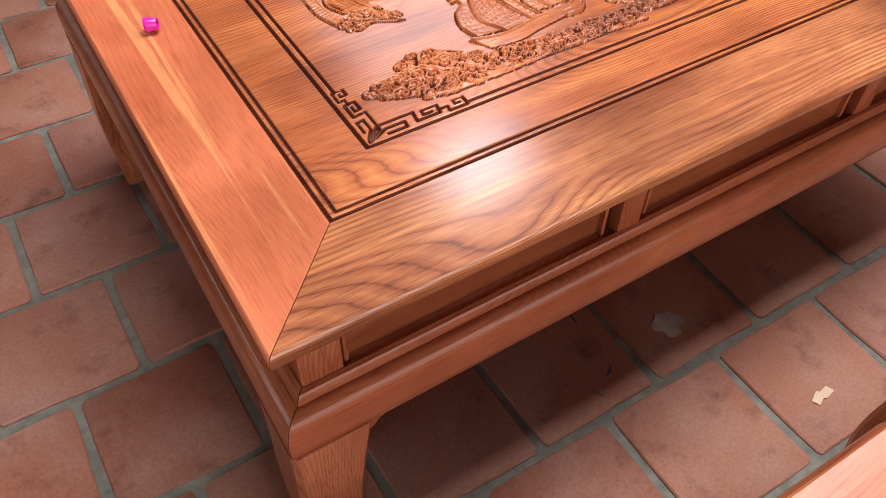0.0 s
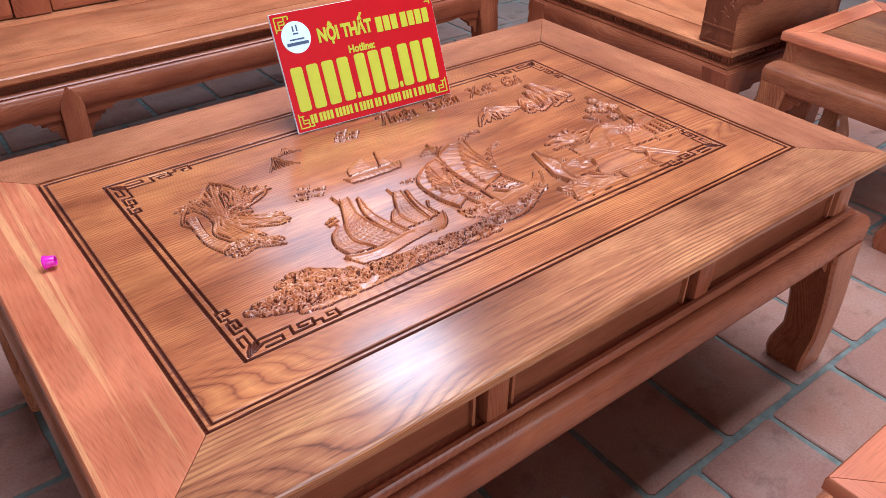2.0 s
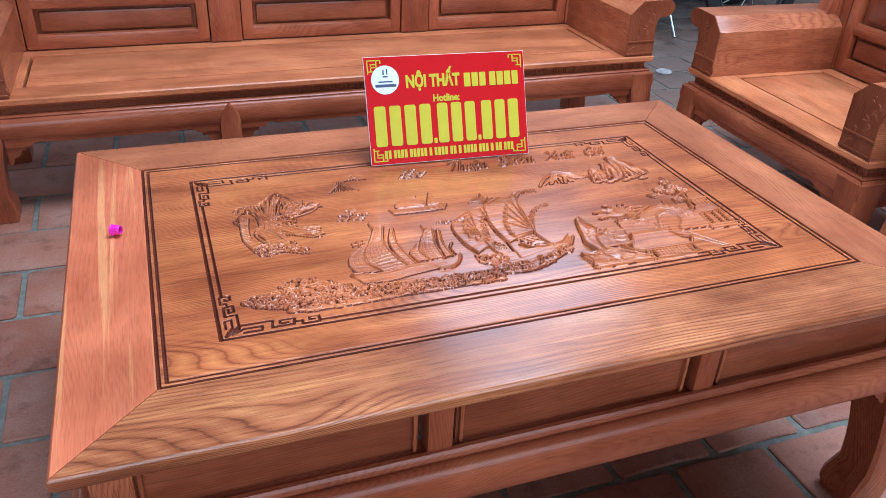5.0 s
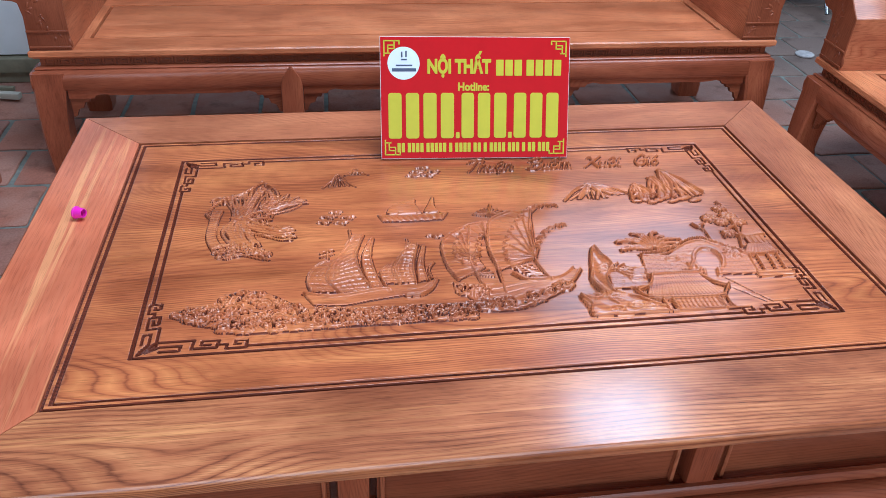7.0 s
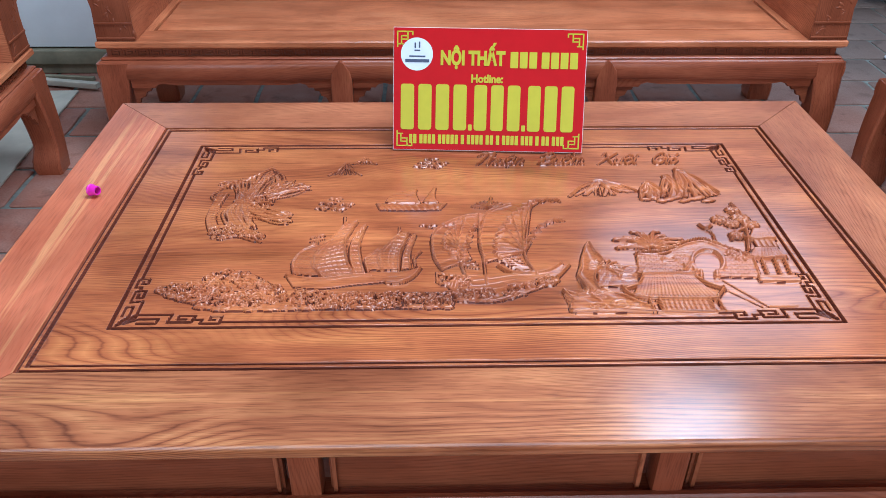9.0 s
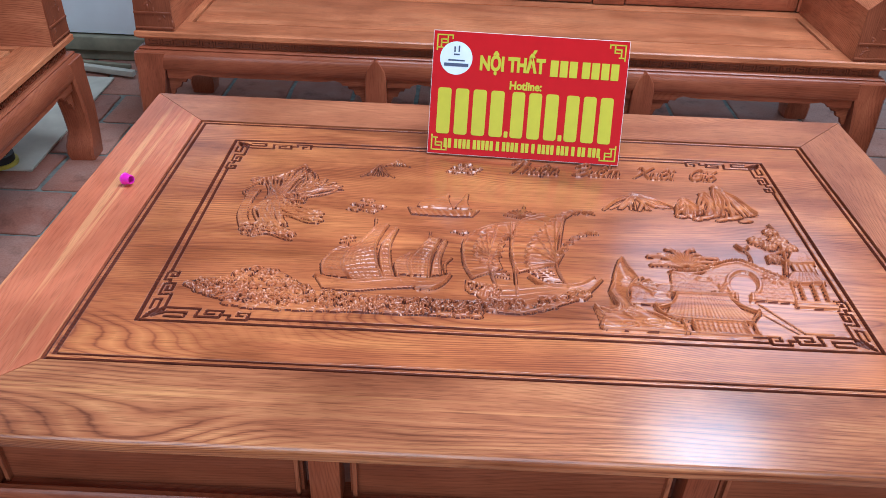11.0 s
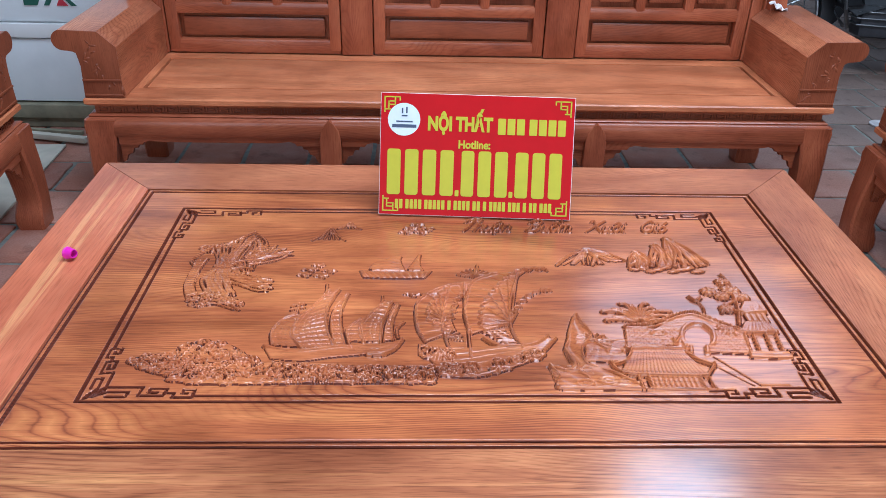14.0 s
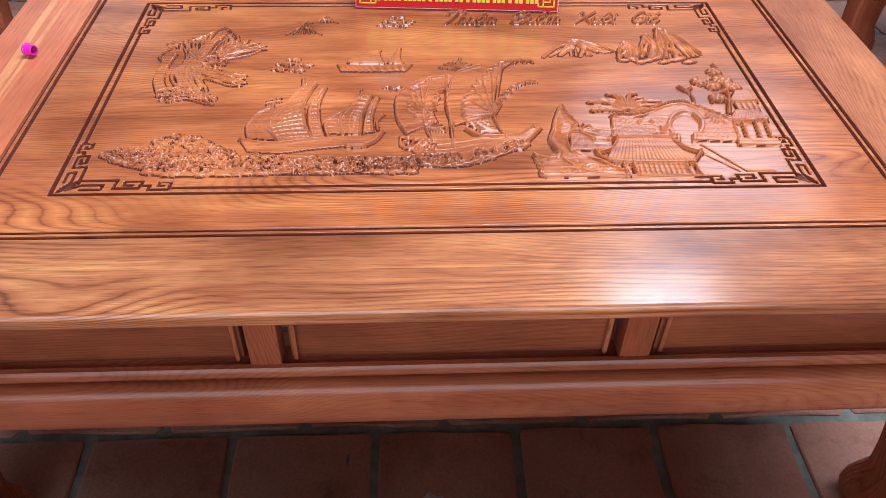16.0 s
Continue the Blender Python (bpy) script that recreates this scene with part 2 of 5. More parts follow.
def corners(rect):
    x0, x1, y0, y1 = rect
    return ((x0, y0, 1, 1), (x1, y0, -1, 1), (x1, y1, -1, -1), (x0, y1, 1, -1))


def shrunk(rect, d):
    return (rect[0] + d, rect[1] - d, rect[2] + d, rect[3] - d)


# ---------------------------------------------------------------- the setting
MORTAR = plain("greenish_mortar", (0.20, 0.212, 0.182), 0.9, vary=0.3, scale=40, bumpy=0.5)
PLASTER = plain("grey_plaster", (0.30, 0.29, 0.28), 0.85, vary=0.12, scale=6, bumpy=0.2)
ROOF = plain("roof_sheet", (0.12, 0.105, 0.095), 0.7, vary=0.15, scale=4)


def setting(name, bm, mat, label):
    return single(name, bm, mat, label, "", kind="structure", smooth=False)


setting("floor", box(X0 - 0.2, X1 + 0.2, Y0 - 0.2, Y1 + 0.2, -0.15, -0.006, 0), MORTAR, "mortar bed between square terracotta floor tiles")
setting("wall_east", box(X1, X1 + 0.2, Y0, Y1, -0.1, ZC, 0), PLASTER, "grey plastered workshop wall")
setting("wall_north", box(X0, X1, Y1, Y1 + 0.2, -0.1, ZC, 0), PLASTER, "grey plastered far workshop wall")


def pierced(x0, x1, z0, z1, lo, hi, low, high):
    """Four pieces of wall round one opening, in the plane of a and z."""
    return ((x0, lo, z0, z1), (hi, x1, z0, z1), (lo, hi, z0, low), (lo, hi, high, z1))


# south and west walls, out of view, with openings added for the fill lamps
bm = bmesh.new()
for a, b, c, d in pierced(X0, X1, -0.1, ZC, -2.15, 2.95, 0.65, 3.15):
    box(a, b, Y0 - 0.2, Y0, c, d, 0, bm)
setting("wall_south", bm, PLASTER, "plastered workshop wall out of view with an added opening")
bm = bmesh.new()
for a, b, c, d in pierced(Y0, Y1, -0.1, ZC, 1.65, 4.75, 0.65, 2.95):
    box(X0 - 0.2, X0, a, b, c, d, 0, bm)
setting("wall_west", bm, PLASTER, "plastered workshop wall out of view with an added opening")
bm = bmesh.new()
for a, b, c, d in ((X0, X1, Y0, -0.3), (X0, -0.1, -0.3, 1.0), (3.6, X1, -0.3, 1.0), (X0, X1, 1.0, 2.45), (X0, 1.85, 2.45, 3.45), (2.85, X1, 2.45, 3.45), (X0, X1, 3.45, 3.95), (X0, 2.1, 3.95, 5.75), (4.1, X1, 3.95, 5.75), (X0, X1, 5.75, Y1)):
    box(a, b, c, d, ZC, ZC + 0.1, 0, bm)
setting("ceiling", bm, ROOF, "grey roof sheet with three skylight openings")

# ---------------------------------------------------------------- the carved table
GX, GY, TOP = 1.247, 0.737, 0.54          # the field inside the frame, and the top's height
FIELD = (0.0, GX, 0.0, GY)
table = thing("coffee_table", pose(GX / 2, GY / 2, 0), "varnished rosewood coffee table with a carved ship-scene top", "table")
EDGE = [(0.0, TOP), (0.127, TOP), (0.1305, TOP - 0.003), (0.132, TOP - 0.008), (0.130, TOP - 0.020), (0.122, TOP - 0.030), (0.112, TOP - 0.035), (0.0, TOP - 0.035)]
for side in "snew":
    mat = {"s": BOARD, "n": WOOD["x"], "e": WOOD["y"], "w": RED["y"]}[side]
    text = {"s": "brown streaky front board", "w": "reddish board with pale streaks"}.get(side, "")
    part("frame_board", sweep(EDGE, FIELD, side), mat, table, text, world=True)

WAIST = (-0.092, GX + 0.092, -0.092, GY + 0.092)
RAIL = [(-0.03, 0.402), (0.000, 0.404), (0.005, 0.410), (0.012, 0.410), (0.017, 0.404), (0.018, 0.398), (0.024, 0.400), (0.031, 0.399), (0.038, 0.394),
        (0.043, 0.384), (0.045, 0.370), (0.044, 0.345), (0.041, 0.331), (0.034, 0.323), (0.02, 0.320), (-0.03, 0.33)]
# front and back rails get the darker copy, with their shade in the colour
for side in "snew":
    part("apron_rail", sweep(RAIL, WAIST, side), (SHADED if side in "sn" else WOOD)[axis_of(side)], table, world=True)
for x, y, sx, sy in corners(WAIST):
    part("corner_post", box(x - 0.004 * sx, x + 0.05 * sx, y - 0.004 * sy, y + 0.05 * sy, 0.400, TOP - 0.034, 0.004), WOOD["z"], table, world=True)
    part("leg", leg(x - 0.045 * sx, y - 0.045 * sy, sx, sy, 0.335, 0.100, 0.097, 0.006), WOOD["z"], table, world=True)
    for ax in (0, 1):
        poly = [(0.0, 0.0), (0.046, 0.0), (0.043, -0.008), (0.031, -0.010), (0.029, -0.02), (0.018, -0.022), (0.014, -0.034), (0.0, -0.042)]
        a, b = (x - 0.045 * sx + 0.100 * sx, y - 0.03 * sy) if ax == 0 else (y - 0.045 * sy + 0.100 * sy, x - 0.03 * sx)
        s, d = (sx, sy) if ax == 0 else (sy, sx)
        part("corner_bracket", prism([(a + s * u, 0.327 + v) for u, v in poly], "y" if ax == 0 else "x", b, b + 0.018 * d, 0.002), CARVED_SHADED["x"], table, world=True)
# waist under the overhang: its shade is put into the darker woods
for y, s in ((WAIST[2], 1), (WAIST[3], -1)):
    for x in (0.383, 0.856):
        part("separator", box(x - 0.021, x + 0.021, y - 0.006 * s, y + 0.03 * s, 0.400, TOP - 0.034, 0.007), SHADED["z"], table, world=True)
    for a, b in ((WAIST[0] + 0.05, 0.353), (0.413, 0.826), (0.886, WAIST[1] - 0.05)):
        part("waist_panel", box(a, b, y + 0.012 * s, y + 0.03 * s, 0.400, TOP - 0.034, 0.002), CARVED_SHADED["x"], table, world=True)
        for c in (a, b):
            m = 1 if c == a else -1
            part("panel_fillet", box(c + 0.004 * m, c + 0.010 * m, y + 0.004 * s, y + 0.02 * s, 0.402, TOP - 0.036, 0.0015), WOOD["z"], table, world=True)
for x, s in ((WAIST[0], 1), (WAIST[1], -1)):
    part("separator", box(x - 0.006 * s, x + 0.03 * s, GY / 2 - 0.027, GY / 2 + 0.027, 0.400, TOP - 0.034, 0.005), WOOD["z"], table, world=True)
    for a, b in ((WAIST[2] + 0.05, GY / 2 - 0.03), (GY / 2 + 0.03, WAIST[3] - 0.05)):
        part("waist_panel", box(x + 0.012 * s, x + 0.03 * s, a, b, 0.400, TOP - 0.034, 0.002), SHADED["y"], table, world=True)

# the carved field: one board, its relief worked out as a height over a fine lattice
STEP = 0.0011
NX, NY = int(GX / STEP) + 1, int(GY / STEP) + 1
PX, PY = np.meshgrid(np.linspace(0.0006, GX - 0.0006, NX), np.linspace(0.0006, GY - 0.0006, NY), indexing="ij")
H = np.zeros((NX, NY))
rng = np.random.default_rng(4)


def window(x0, x1, y0, y1, pad=0.012):
    a, b = max(0, int((x0 - pad) / GX * (NX - 1))), min(NX, int((x1 + pad) / GX * (NX - 1)) + 2)
    c, d = max(0, int((y0 - pad) / GY * (NY - 1))), min(NY, int((y1 + pad) / GY * (NY - 1)) + 2)
    return slice(a, b), slice(c, d)


def stroke(points, width, amp, closed=False):
    """A cut (amp below 0) or a raised cord (above 0) along a line of points."""
    pts = list(points) + ([points[0]] if closed else [])
    xs, ys = zip(*pts)
    w = window(min(xs), max(xs), min(ys), max(ys), width)
    x, y = PX[w], PY[w]
    near = np.full(x.shape, 9.0)
    for (ax, ay), (bx, by) in zip(pts, pts[1:]):
        dx, dy = bx - ax, by - ay
        f = np.clip(((x - ax) * dx + (y - ay) * dy) / max(dx * dx + dy * dy, 1e-12), 0, 1)
        near = np.minimum(near, np.hypot(x - ax - f * dx, y - ay - f * dy))
    shape = np.clip(1 - (near / (width / 2)) ** 2, 0, 1) ** 0.6
    H[w] += amp * shape if amp < 0 else 0
    if amp > 0:
        H[w] = np.maximum(H[w], amp * shape + np.where(shape > 0, np.minimum(H[w], amp) * 0.5, H[w]))


def dome(x, y, rx, ry, amp, turn=0.0, ring=0.0):
    """A rounded lump, or a raised ring."""
    r = max(rx, ry)
    w = window(x - r, x + r, y - r, y + r, 0.003)
    u, v = PX[w] - x, PY[w] - y
    c, s = math.cos(turn), math.sin(turn)
    d = np.hypot((u * c + v * s) / rx, (v * c - u * s) / ry)
    shape = np.clip(1 - d ** 2, 0, 1) ** 0.5 if not ring else np.clip(1 - ((d - 0.72) / ring) ** 2, 0, 1) ** 0.5
    H[w] = np.maximum(H[w], amp * shape)


def patch(a, b, c, d, height, bulge=(0.0, 0.0), n=340):
    """A four-sided piece a b c d (a-b below, d-c above), bowed by bulge; height(s, t) gives its relief."""
    s, t = np.meshgrid(np.linspace(0, 1, n), np.linspace(0, 1, n), indexing="ij")
    a, b, c, d = [np.array(p) for p in (a, b, c, d)]
    p = (1 - s)[..., None] * ((1 - t)[..., None] * a + t[..., None] * d) + s[..., None] * ((1 - t)[..., None] * b + t[..., None] * c)
    p = p + (np.sin(np.pi * s) * bulge[0] + np.sin(np.pi * t) * bulge[1])[..., None] * np.array((-(b - a)[1], (b - a)[0]) if abs(bulge[0]) else (b - a)) / max(np.linalg.norm(b - a), 1e-9)
    i = np.clip((p[..., 0] / GX * (NX - 1)).round().astype(int), 0, NX - 1)
    j = np.clip((p[..., 1] / GY * (NY - 1)).round().astype(int), 0, NY - 1)
    top = np.zeros_like(H)
    np.maximum.at(top, (i, j), height(s, t))
    H[:] = np.where(top > 0, np.maximum(top, H * 0.3), H)


def cut(s, n, w=0.2):
    """Repeated narrow cuts, 1 in a cut."""
    f = np.abs((s * n) % 1 - 0.5)
    return np.clip((f - (0.5 - w)) / w, 0, 1)


def between(l, q, height, n=300):
    """A piece between two bowed lines; height(s, t): s across from the first line, t along."""
    f = np.linspace(0, 1, n)
    l, q = [np.array([at(k, v) for v in f]) for k in (bent(l), bent(q))]
    s, t = np.meshgrid(f, f, indexing="ij")
    p = l[None] * (1 - s)[..., None] + q[None] * s[..., None]
    i = np.clip((p[..., 0] / GX * (NX - 1)).round().astype(int), 0, NX - 1)
    j = np.clip((p[..., 1] / GY * (NY - 1)).round().astype(int), 0, NY - 1)
    top = np.zeros_like(H)
    np.maximum.at(top, (i, j), height(s, t))
    H[:] = np.where(top > 0, np.maximum(top, H * 0.3), H)


def bent(points, n=14):
    """A smooth line through a few points."""
    p = np.array([points[0]] + list(points) + [points[-1]], float)
    out = []
    for k in range(1, len(p) - 2):
        for f in np.linspace(0, 1, n, endpoint=False):
            out.append(tuple(0.5 * (2 * p[k] + (p[k + 1] - p[k - 1]) * f + (2 * p[k - 1] - 5 * p[k] + 4 * p[k + 1] - p[k + 2]) * f * f + (3 * p[k] - p[k - 1] - 3 * p[k + 1] + p[k + 2]) * f ** 3)))
    return out + [tuple(p[-2])]


def cord(points, width=0.0032, amp=0.0040):
    stroke(bent(points), width, amp)


def at(line, f):
    x = f * (len(line) - 1)
    k = min(int(x), len(line) - 2)
    return tuple(np.array(line[k]) * (k + 1 - x) + np.array(line[k + 1]) * (x - k))


def bundle(a, b, count, width, amp, stray=0.003):
    """Streaks drawn side by side between two lines of equally many points."""
    a, b = np.array(a, float), np.array(b, float)
    for k in range(count):
        f = (k + rng.uniform(0.1, 0.9)) / count
        p = a + (b - a) * f + rng.uniform(-stray, stray, a.shape)
        cord([tuple(v) for v in p], width * rng.uniform(0.6, 1.3), amp * rng.uniform(0.45, 1.0))


# waves: rolled curls lying over one another on a low bank
def curl(x, y, r, amp, turn):
    w = window(x - 1.3 * r, x + 1.3 * r, y - 1.3 * r, y + 1.3 * r, 0.002)
    u, v = PX[w] - x, PY[w] - y
    d = np.hypot(u / (1.25 * r), v / r)
    way = 1 if turn > 0 else -1
    coil = 0.5 + 0.5 * np.cos(2 * np.pi * (1.55 * d - way * (np.arctan2(v, u) + turn) / (2 * np.pi)))
    H[w] = np.where(d < 1.0, amp * (0.12 + 0.88 * coil ** 0.8) * np.clip((1 - d) * 5, 0.15, 1) ** 0.5, H[w])


def bank(low, high, count, small, large, amp):
    """A bank of waves between its lower and upper line: a low body, curls from the back to the front, foam along the foot."""
    between(low, high, lambda s, t: 0.0016 + 0.0010 * np.sin(np.pi * s) + 0.0004 * np.sin(60 * t))
    l, q = bent(low), bent(high)
    for k in range(count):
        f, g = rng.random(), 1 - k / count
        a, b = np.array(at(l, f)), np.array(at(q, f))
        p = a + (b - a) * (0.12 + 0.86 * g)
        curl(p[0], p[1], rng.uniform(small, large), amp * rng.uniform(0.65, 1.0), rng.choice((-1, 1)) * rng.uniform(0.3, 2.8))
    for k in range(count // 2):
        f, g = rng.random(), rng.uniform(0.25, 0.95)
        a, b = np.array(at(l, f)), np.array(at(q, f))
        p = a + (b - a) * g
        stroke([tuple(p), tuple(p + rng.uniform(-0.004, 0.004, 2))], rng.uniform(0.0030, 0.0046), -0.0070)
    for k in range(int(math.dist(l[0], l[-1]) / 0.016)):
        p = at(l, rng.random())
        dome(p[0], p[1] + 0.003, rng.uniform(0.006, 0.011), rng.uniform(0.003, 0.005), amp * rng.uniform(0.6, 0.9), rng.uniform(-0.3, 0.3))


bank([(0.205, 0.180), (0.240, 0.172), (0.290, 0.168), (0.318, 0.160)], [(0.200, 0.206), (0.228, 0.222), (0.275, 0.212), (0.318, 0.176)], 34, 0.0055, 0.0095, 0.0050)
bank([(0.143, 0.174), (0.181, 0.148), (0.219, 0.140), (0.252, 0.136)], [(0.145, 0.180), (0.166, 0.192), (0.215, 0.190), (0.252, 0.170)], 34, 0.0055, 0.0100, 0.0052)
bank([(0.205, 0.132), (0.266, 0.124), (0.378, 0.126), (0.490, 0.127), (0.572, 0.126)], [(0.225, 0.160), (0.300, 0.172), (0.386, 0.168), (0.470, 0.164), (0.576, 0.164)], 150, 0.0050, 0.0085, 0.0048)


# ships: netted sails, hulls of strakes, a high stem
def net(rows, cols, amp):
    return lambda s, t: amp * (0.5 + 0.5 * np.sin(np.pi * (0.08 + 0.84 * s))) * (1 - 0.8 * np.maximum(cut(s, cols, 0.17), cut(t, rows, 0.17)))


def sail(luff, leech, rows, cols, amp=0.0036):
    between(luff, leech, net(rows, cols, amp))
    cord(luff, 0.0034, amp + 0.0014)
    cord(leech, 0.0034, amp + 0.0014)


def scallops(edge, size, amp, out=0.42):
    """A line of small bows along an edge."""
    e = bent(edge)
    n = int(sum(math.dist(p, q) for p, q in zip(e, e[1:])) / size)
    for k in range(n):
        p, q = np.array(at(e, k / n)), np.array(at(e, (k + 1) / n))
        side = np.array((-(q - p)[1], (q - p)[0])) * out
        cord([tuple(p), tuple((p + q) / 2 + side), tuple(q)], 0.0034, amp)


def strakes(amp, n):
    return lambda s, t: amp * (0.4 + 0.6 * s) * (1 - 0.6 * cut(s, n, 0.16))


between([(0.341, 0.180), (0.385, 0.176), (0.428, 0.184), (0.470, 0.190)], [(0.325, 0.210), (0.385, 0.200), (0.446, 0.208), (0.486, 0.196)], strakes(0.0034, 4))
sail([(0.337, 0.212), (0.331, 0.244), (0.342, 0.275), (0.363, 0.292)], [(0.378, 0.208), (0.362, 0.237), (0.364, 0.265), (0.374, 0.290)], 9, 4, 0.0028)
sail([(0.381, 0.204), (0.365, 0.237), (0.368, 0.271), (0.392, 0.325), (0.408, 0.362)], [(0.430, 0.207), (0.415, 0.252), (0.409, 0.300), (0.416, 0.335), (0.424, 0.362)], 17, 6)
sail([(0.432, 0.209), (0.421, 0.252), (0.420, 0.300), (0.437, 0.351)], [(0.446, 0.211), (0.437, 0.250), (0.432, 0.300), (0.440, 0.351)], 12, 2, 0.0026)
cord([(0.452, 0.211), (0.448, 0.244), (0.462, 0.276)], 0.0034, 0.0044)
cord([(0.404, 0.345), (0.402, 0.380)], 0.0034, 0.0050)
cord([(0.363, 0.290), (0.364, 0.322)], 0.0030, 0.0042)
for y in (0.318, 0.308):
    cord([(0.352, y - 0.004), (0.362, y), (0.372, y + 0.003)], 0.0034, 0.0040)
cord([(0.325, 0.209), (0.350, 0.200), (0.385, 0.197), (0.446, 0.207), (0.484, 0.194)], 0.0040, 0.0048)
between([(0.466, 0.194), (0.500, 0.188), (0.520, 0.204)], [(0.450, 0.214), (0.492, 0.208), (0.530, 0.226)], strakes(0.0040, 3))
sail([(0.449, 0.224), (0.445, 0.252), (0.465, 0.280)], [(0.471, 0.222), (0.464, 0.255), (0.474, 0.282)], 7, 3, 0.0026)
sail([(0.473, 0.222), (0.467, 0.260), (0.479, 0.292), (0.500, 0.330)], [(0.498, 0.222), (0.499, 0.268), (0.512, 0.326)], 12, 4)
sail([(0.503, 0.224), (0.506, 0.270), (0.520, 0.322)], [(0.516, 0.226), (0.514, 0.270), (0.523, 0.320)], 9, 1, 0.0026)
cord([(0.524, 0.230), (0.522, 0.253), (0.532, 0.272)], 0.0032, 0.0044)
cord([(0.496, 0.316), (0.496, 0.345)], 0.0030, 0.0044)
cord([(0.480, 0.190), (0.503, 0.190), (0.520, 0.203), (0.531, 0.226)], 0.0046, 0.0058)

# the great ship
between([(0.590, 0.149), (0.640, 0.144), (0.690, 0.163), (0.730, 0.186), (0.760, 0.226)], [(0.556, 0.208), (0.610, 0.205), (0.680, 0.209), (0.724, 0.213), (0.752, 0.234)], lambda s, t: 0.0036 * (0.35 + 0.65 * s) * (1 - 0.55 * cut(s + 0.06 * np.sin(9 * t), 5, 0.14)))
seams = lambda amp, n: (lambda s, t: amp * (0.45 + 0.55 * np.sin(np.pi * (0.1 + 0.75 * s))) * (1 - 0.45 * cut(t + 0.10 * s * s, n, 0.16)))
between([(0.565, 0.222), (0.553, 0.259), (0.551, 0.315), (0.566, 0.346), (0.604, 0.374), (0.639, 0.382)], [(0.612, 0.250), (0.606, 0.280), (0.608, 0.310), (0.618, 0.334), (0.630, 0.350), (0.640, 0.380)], seams(0.0030, 9))
cord([(0.565, 0.222), (0.553, 0.259), (0.551, 0.315), (0.566, 0.346), (0.604, 0.374), (0.639, 0.382)], 0.0040, 0.0050)
between([(0.636, 0.242), (0.628, 0.289), (0.635, 0.348), (0.648, 0.390), (0.690, 0.414), (0.735, 0.424)], [(0.700, 0.268), (0.702, 0.300), (0.708, 0.340), (0.715, 0.370), (0.722, 0.400), (0.738, 0.422)], seams(0.0032, 10))
cord([(0.636, 0.242), (0.628, 0.289), (0.635, 0.348), (0.648, 0.390), (0.690, 0.414)], 0.0040, 0.0050)
cord([(0.632, 0.384), (0.629, 0.301), (0.632, 0.245), (0.632, 0.182)], 0.0034, 0.0046)


def fan(edge, hub, ribs, amp=0.0050, size=0.0150):
    """A fan sail: scalloped edge, ribs to a hub."""
    e = bent(edge)
    for k in range(ribs):
        cord([hub, at(e, (k + 0.3) / ribs * 0.85)], 0.0030, amp)
    scallops(edge, size, amp + 0.0010)


fan([(0.588, 0.256), (0.572, 0.286), (0.576, 0.312), (0.590, 0.340), (0.607, 0.368)], (0.593, 0.272), 6)
fan([(0.600, 0.254), (0.612, 0.290), (0.620, 0.331), (0.638, 0.356)], (0.593, 0.272), 2, 0.0044)
fan([(0.655, 0.252), (0.656, 0.289), (0.674, 0.339), (0.700, 0.383), (0.731, 0.420), (0.778, 0.426)], (0.699, 0.268), 7)
fan([(0.702, 0.272), (0.717, 0.309), (0.746, 0.351), (0.776, 0.363)], (0.699, 0.268), 1)
cord([(0.606, 0.370), (0.591, 0.274), (0.598, 0.221), (0.608, 0.185)], 0.0036, 0.0050)
cord([(0.726, 0.412), (0.708, 0.347), (0.698, 0.269), (0.711, 0.205)], 0.0036, 0.0056)
for k in range(7):
    cord([(0.655 + 0.005 * k, 0.246 - 0.005 * k), (0.688 + 0.003 * k, 0.250 - 0.006 * k)], 0.0028, 0.0040)
for k in range(5):
    cord([(0.598, 0.232), (0.598 + 0.024 * math.cos(0.5 * k - 0.3), 0.232 + 0.020 * math.sin(0.5 * k - 0.3))], 0.0028, 0.0042)
cord([(0.653, 0.230), (0.677, 0.209), (0.726, 0.212), (0.754, 0.236)], 0.0040, 0.0056)
cord([(0.764, 0.231), (0.733, 0.190), (0.684, 0.162), (0.636, 0.145)], 0.0050, 0.0058)
bank([(0.588, 0.142), (0.640, 0.140), (0.700, 0.166), (0.740, 0.190)], [(0.590, 0.176), (0.640, 0.168), (0.695, 0.186), (0.738, 0.204)], 44, 0.0050, 0.0085, 0.0060)
bank([(0.556, 0.190), (0.580, 0.176), (0.600, 0.166)], [(0.556, 0.216), (0.585, 0.206), (0.604, 0.192)], 14, 0.0050, 0.0080, 0.0056)


# islands and far mountains
def crag(a, peak, b, foot, amp):
    """A rock face: two slopes that fall from a peak, scored downwards."""
    bundle([peak, ((peak[0] + a[0]) / 2, (peak[1] + a[1]) / 2 + 0.004), a], [peak, (peak[0] + 0.003, (peak[1] + foot) / 2), (peak[0] - 0.004, foot)], 7, 0.0060, amp, 0.006)
    bundle([peak, (peak[0] + 0.006, (peak[1] + foot) / 2), (peak[0], foot)], [peak, ((peak[0] + b[0]) / 2, (peak[1] + b[1]) / 2 + 0.002), b], 8, 0.0060, 0.8 * amp, 0.006)
    cord([a, ((peak[0] + a[0]) / 2 - 0.003, (peak[1] + a[1]) / 2 + 0.008), peak, ((peak[0] + b[0]) / 2 + 0.003, (peak[1] + b[1]) / 2 + 0.006), b], 0.0036, amp + 0.0012)


crag((0.800, 0.449), (0.860, 0.499), (0.925, 0.462), 0.452, 0.0030)
dome(0.859, 0.500, 0.006, 0.006, 0.0046, ring=0.4)
crag((0.925, 0.440), (0.947, 0.487), (0.972, 0.445), 0.432, 0.0048)
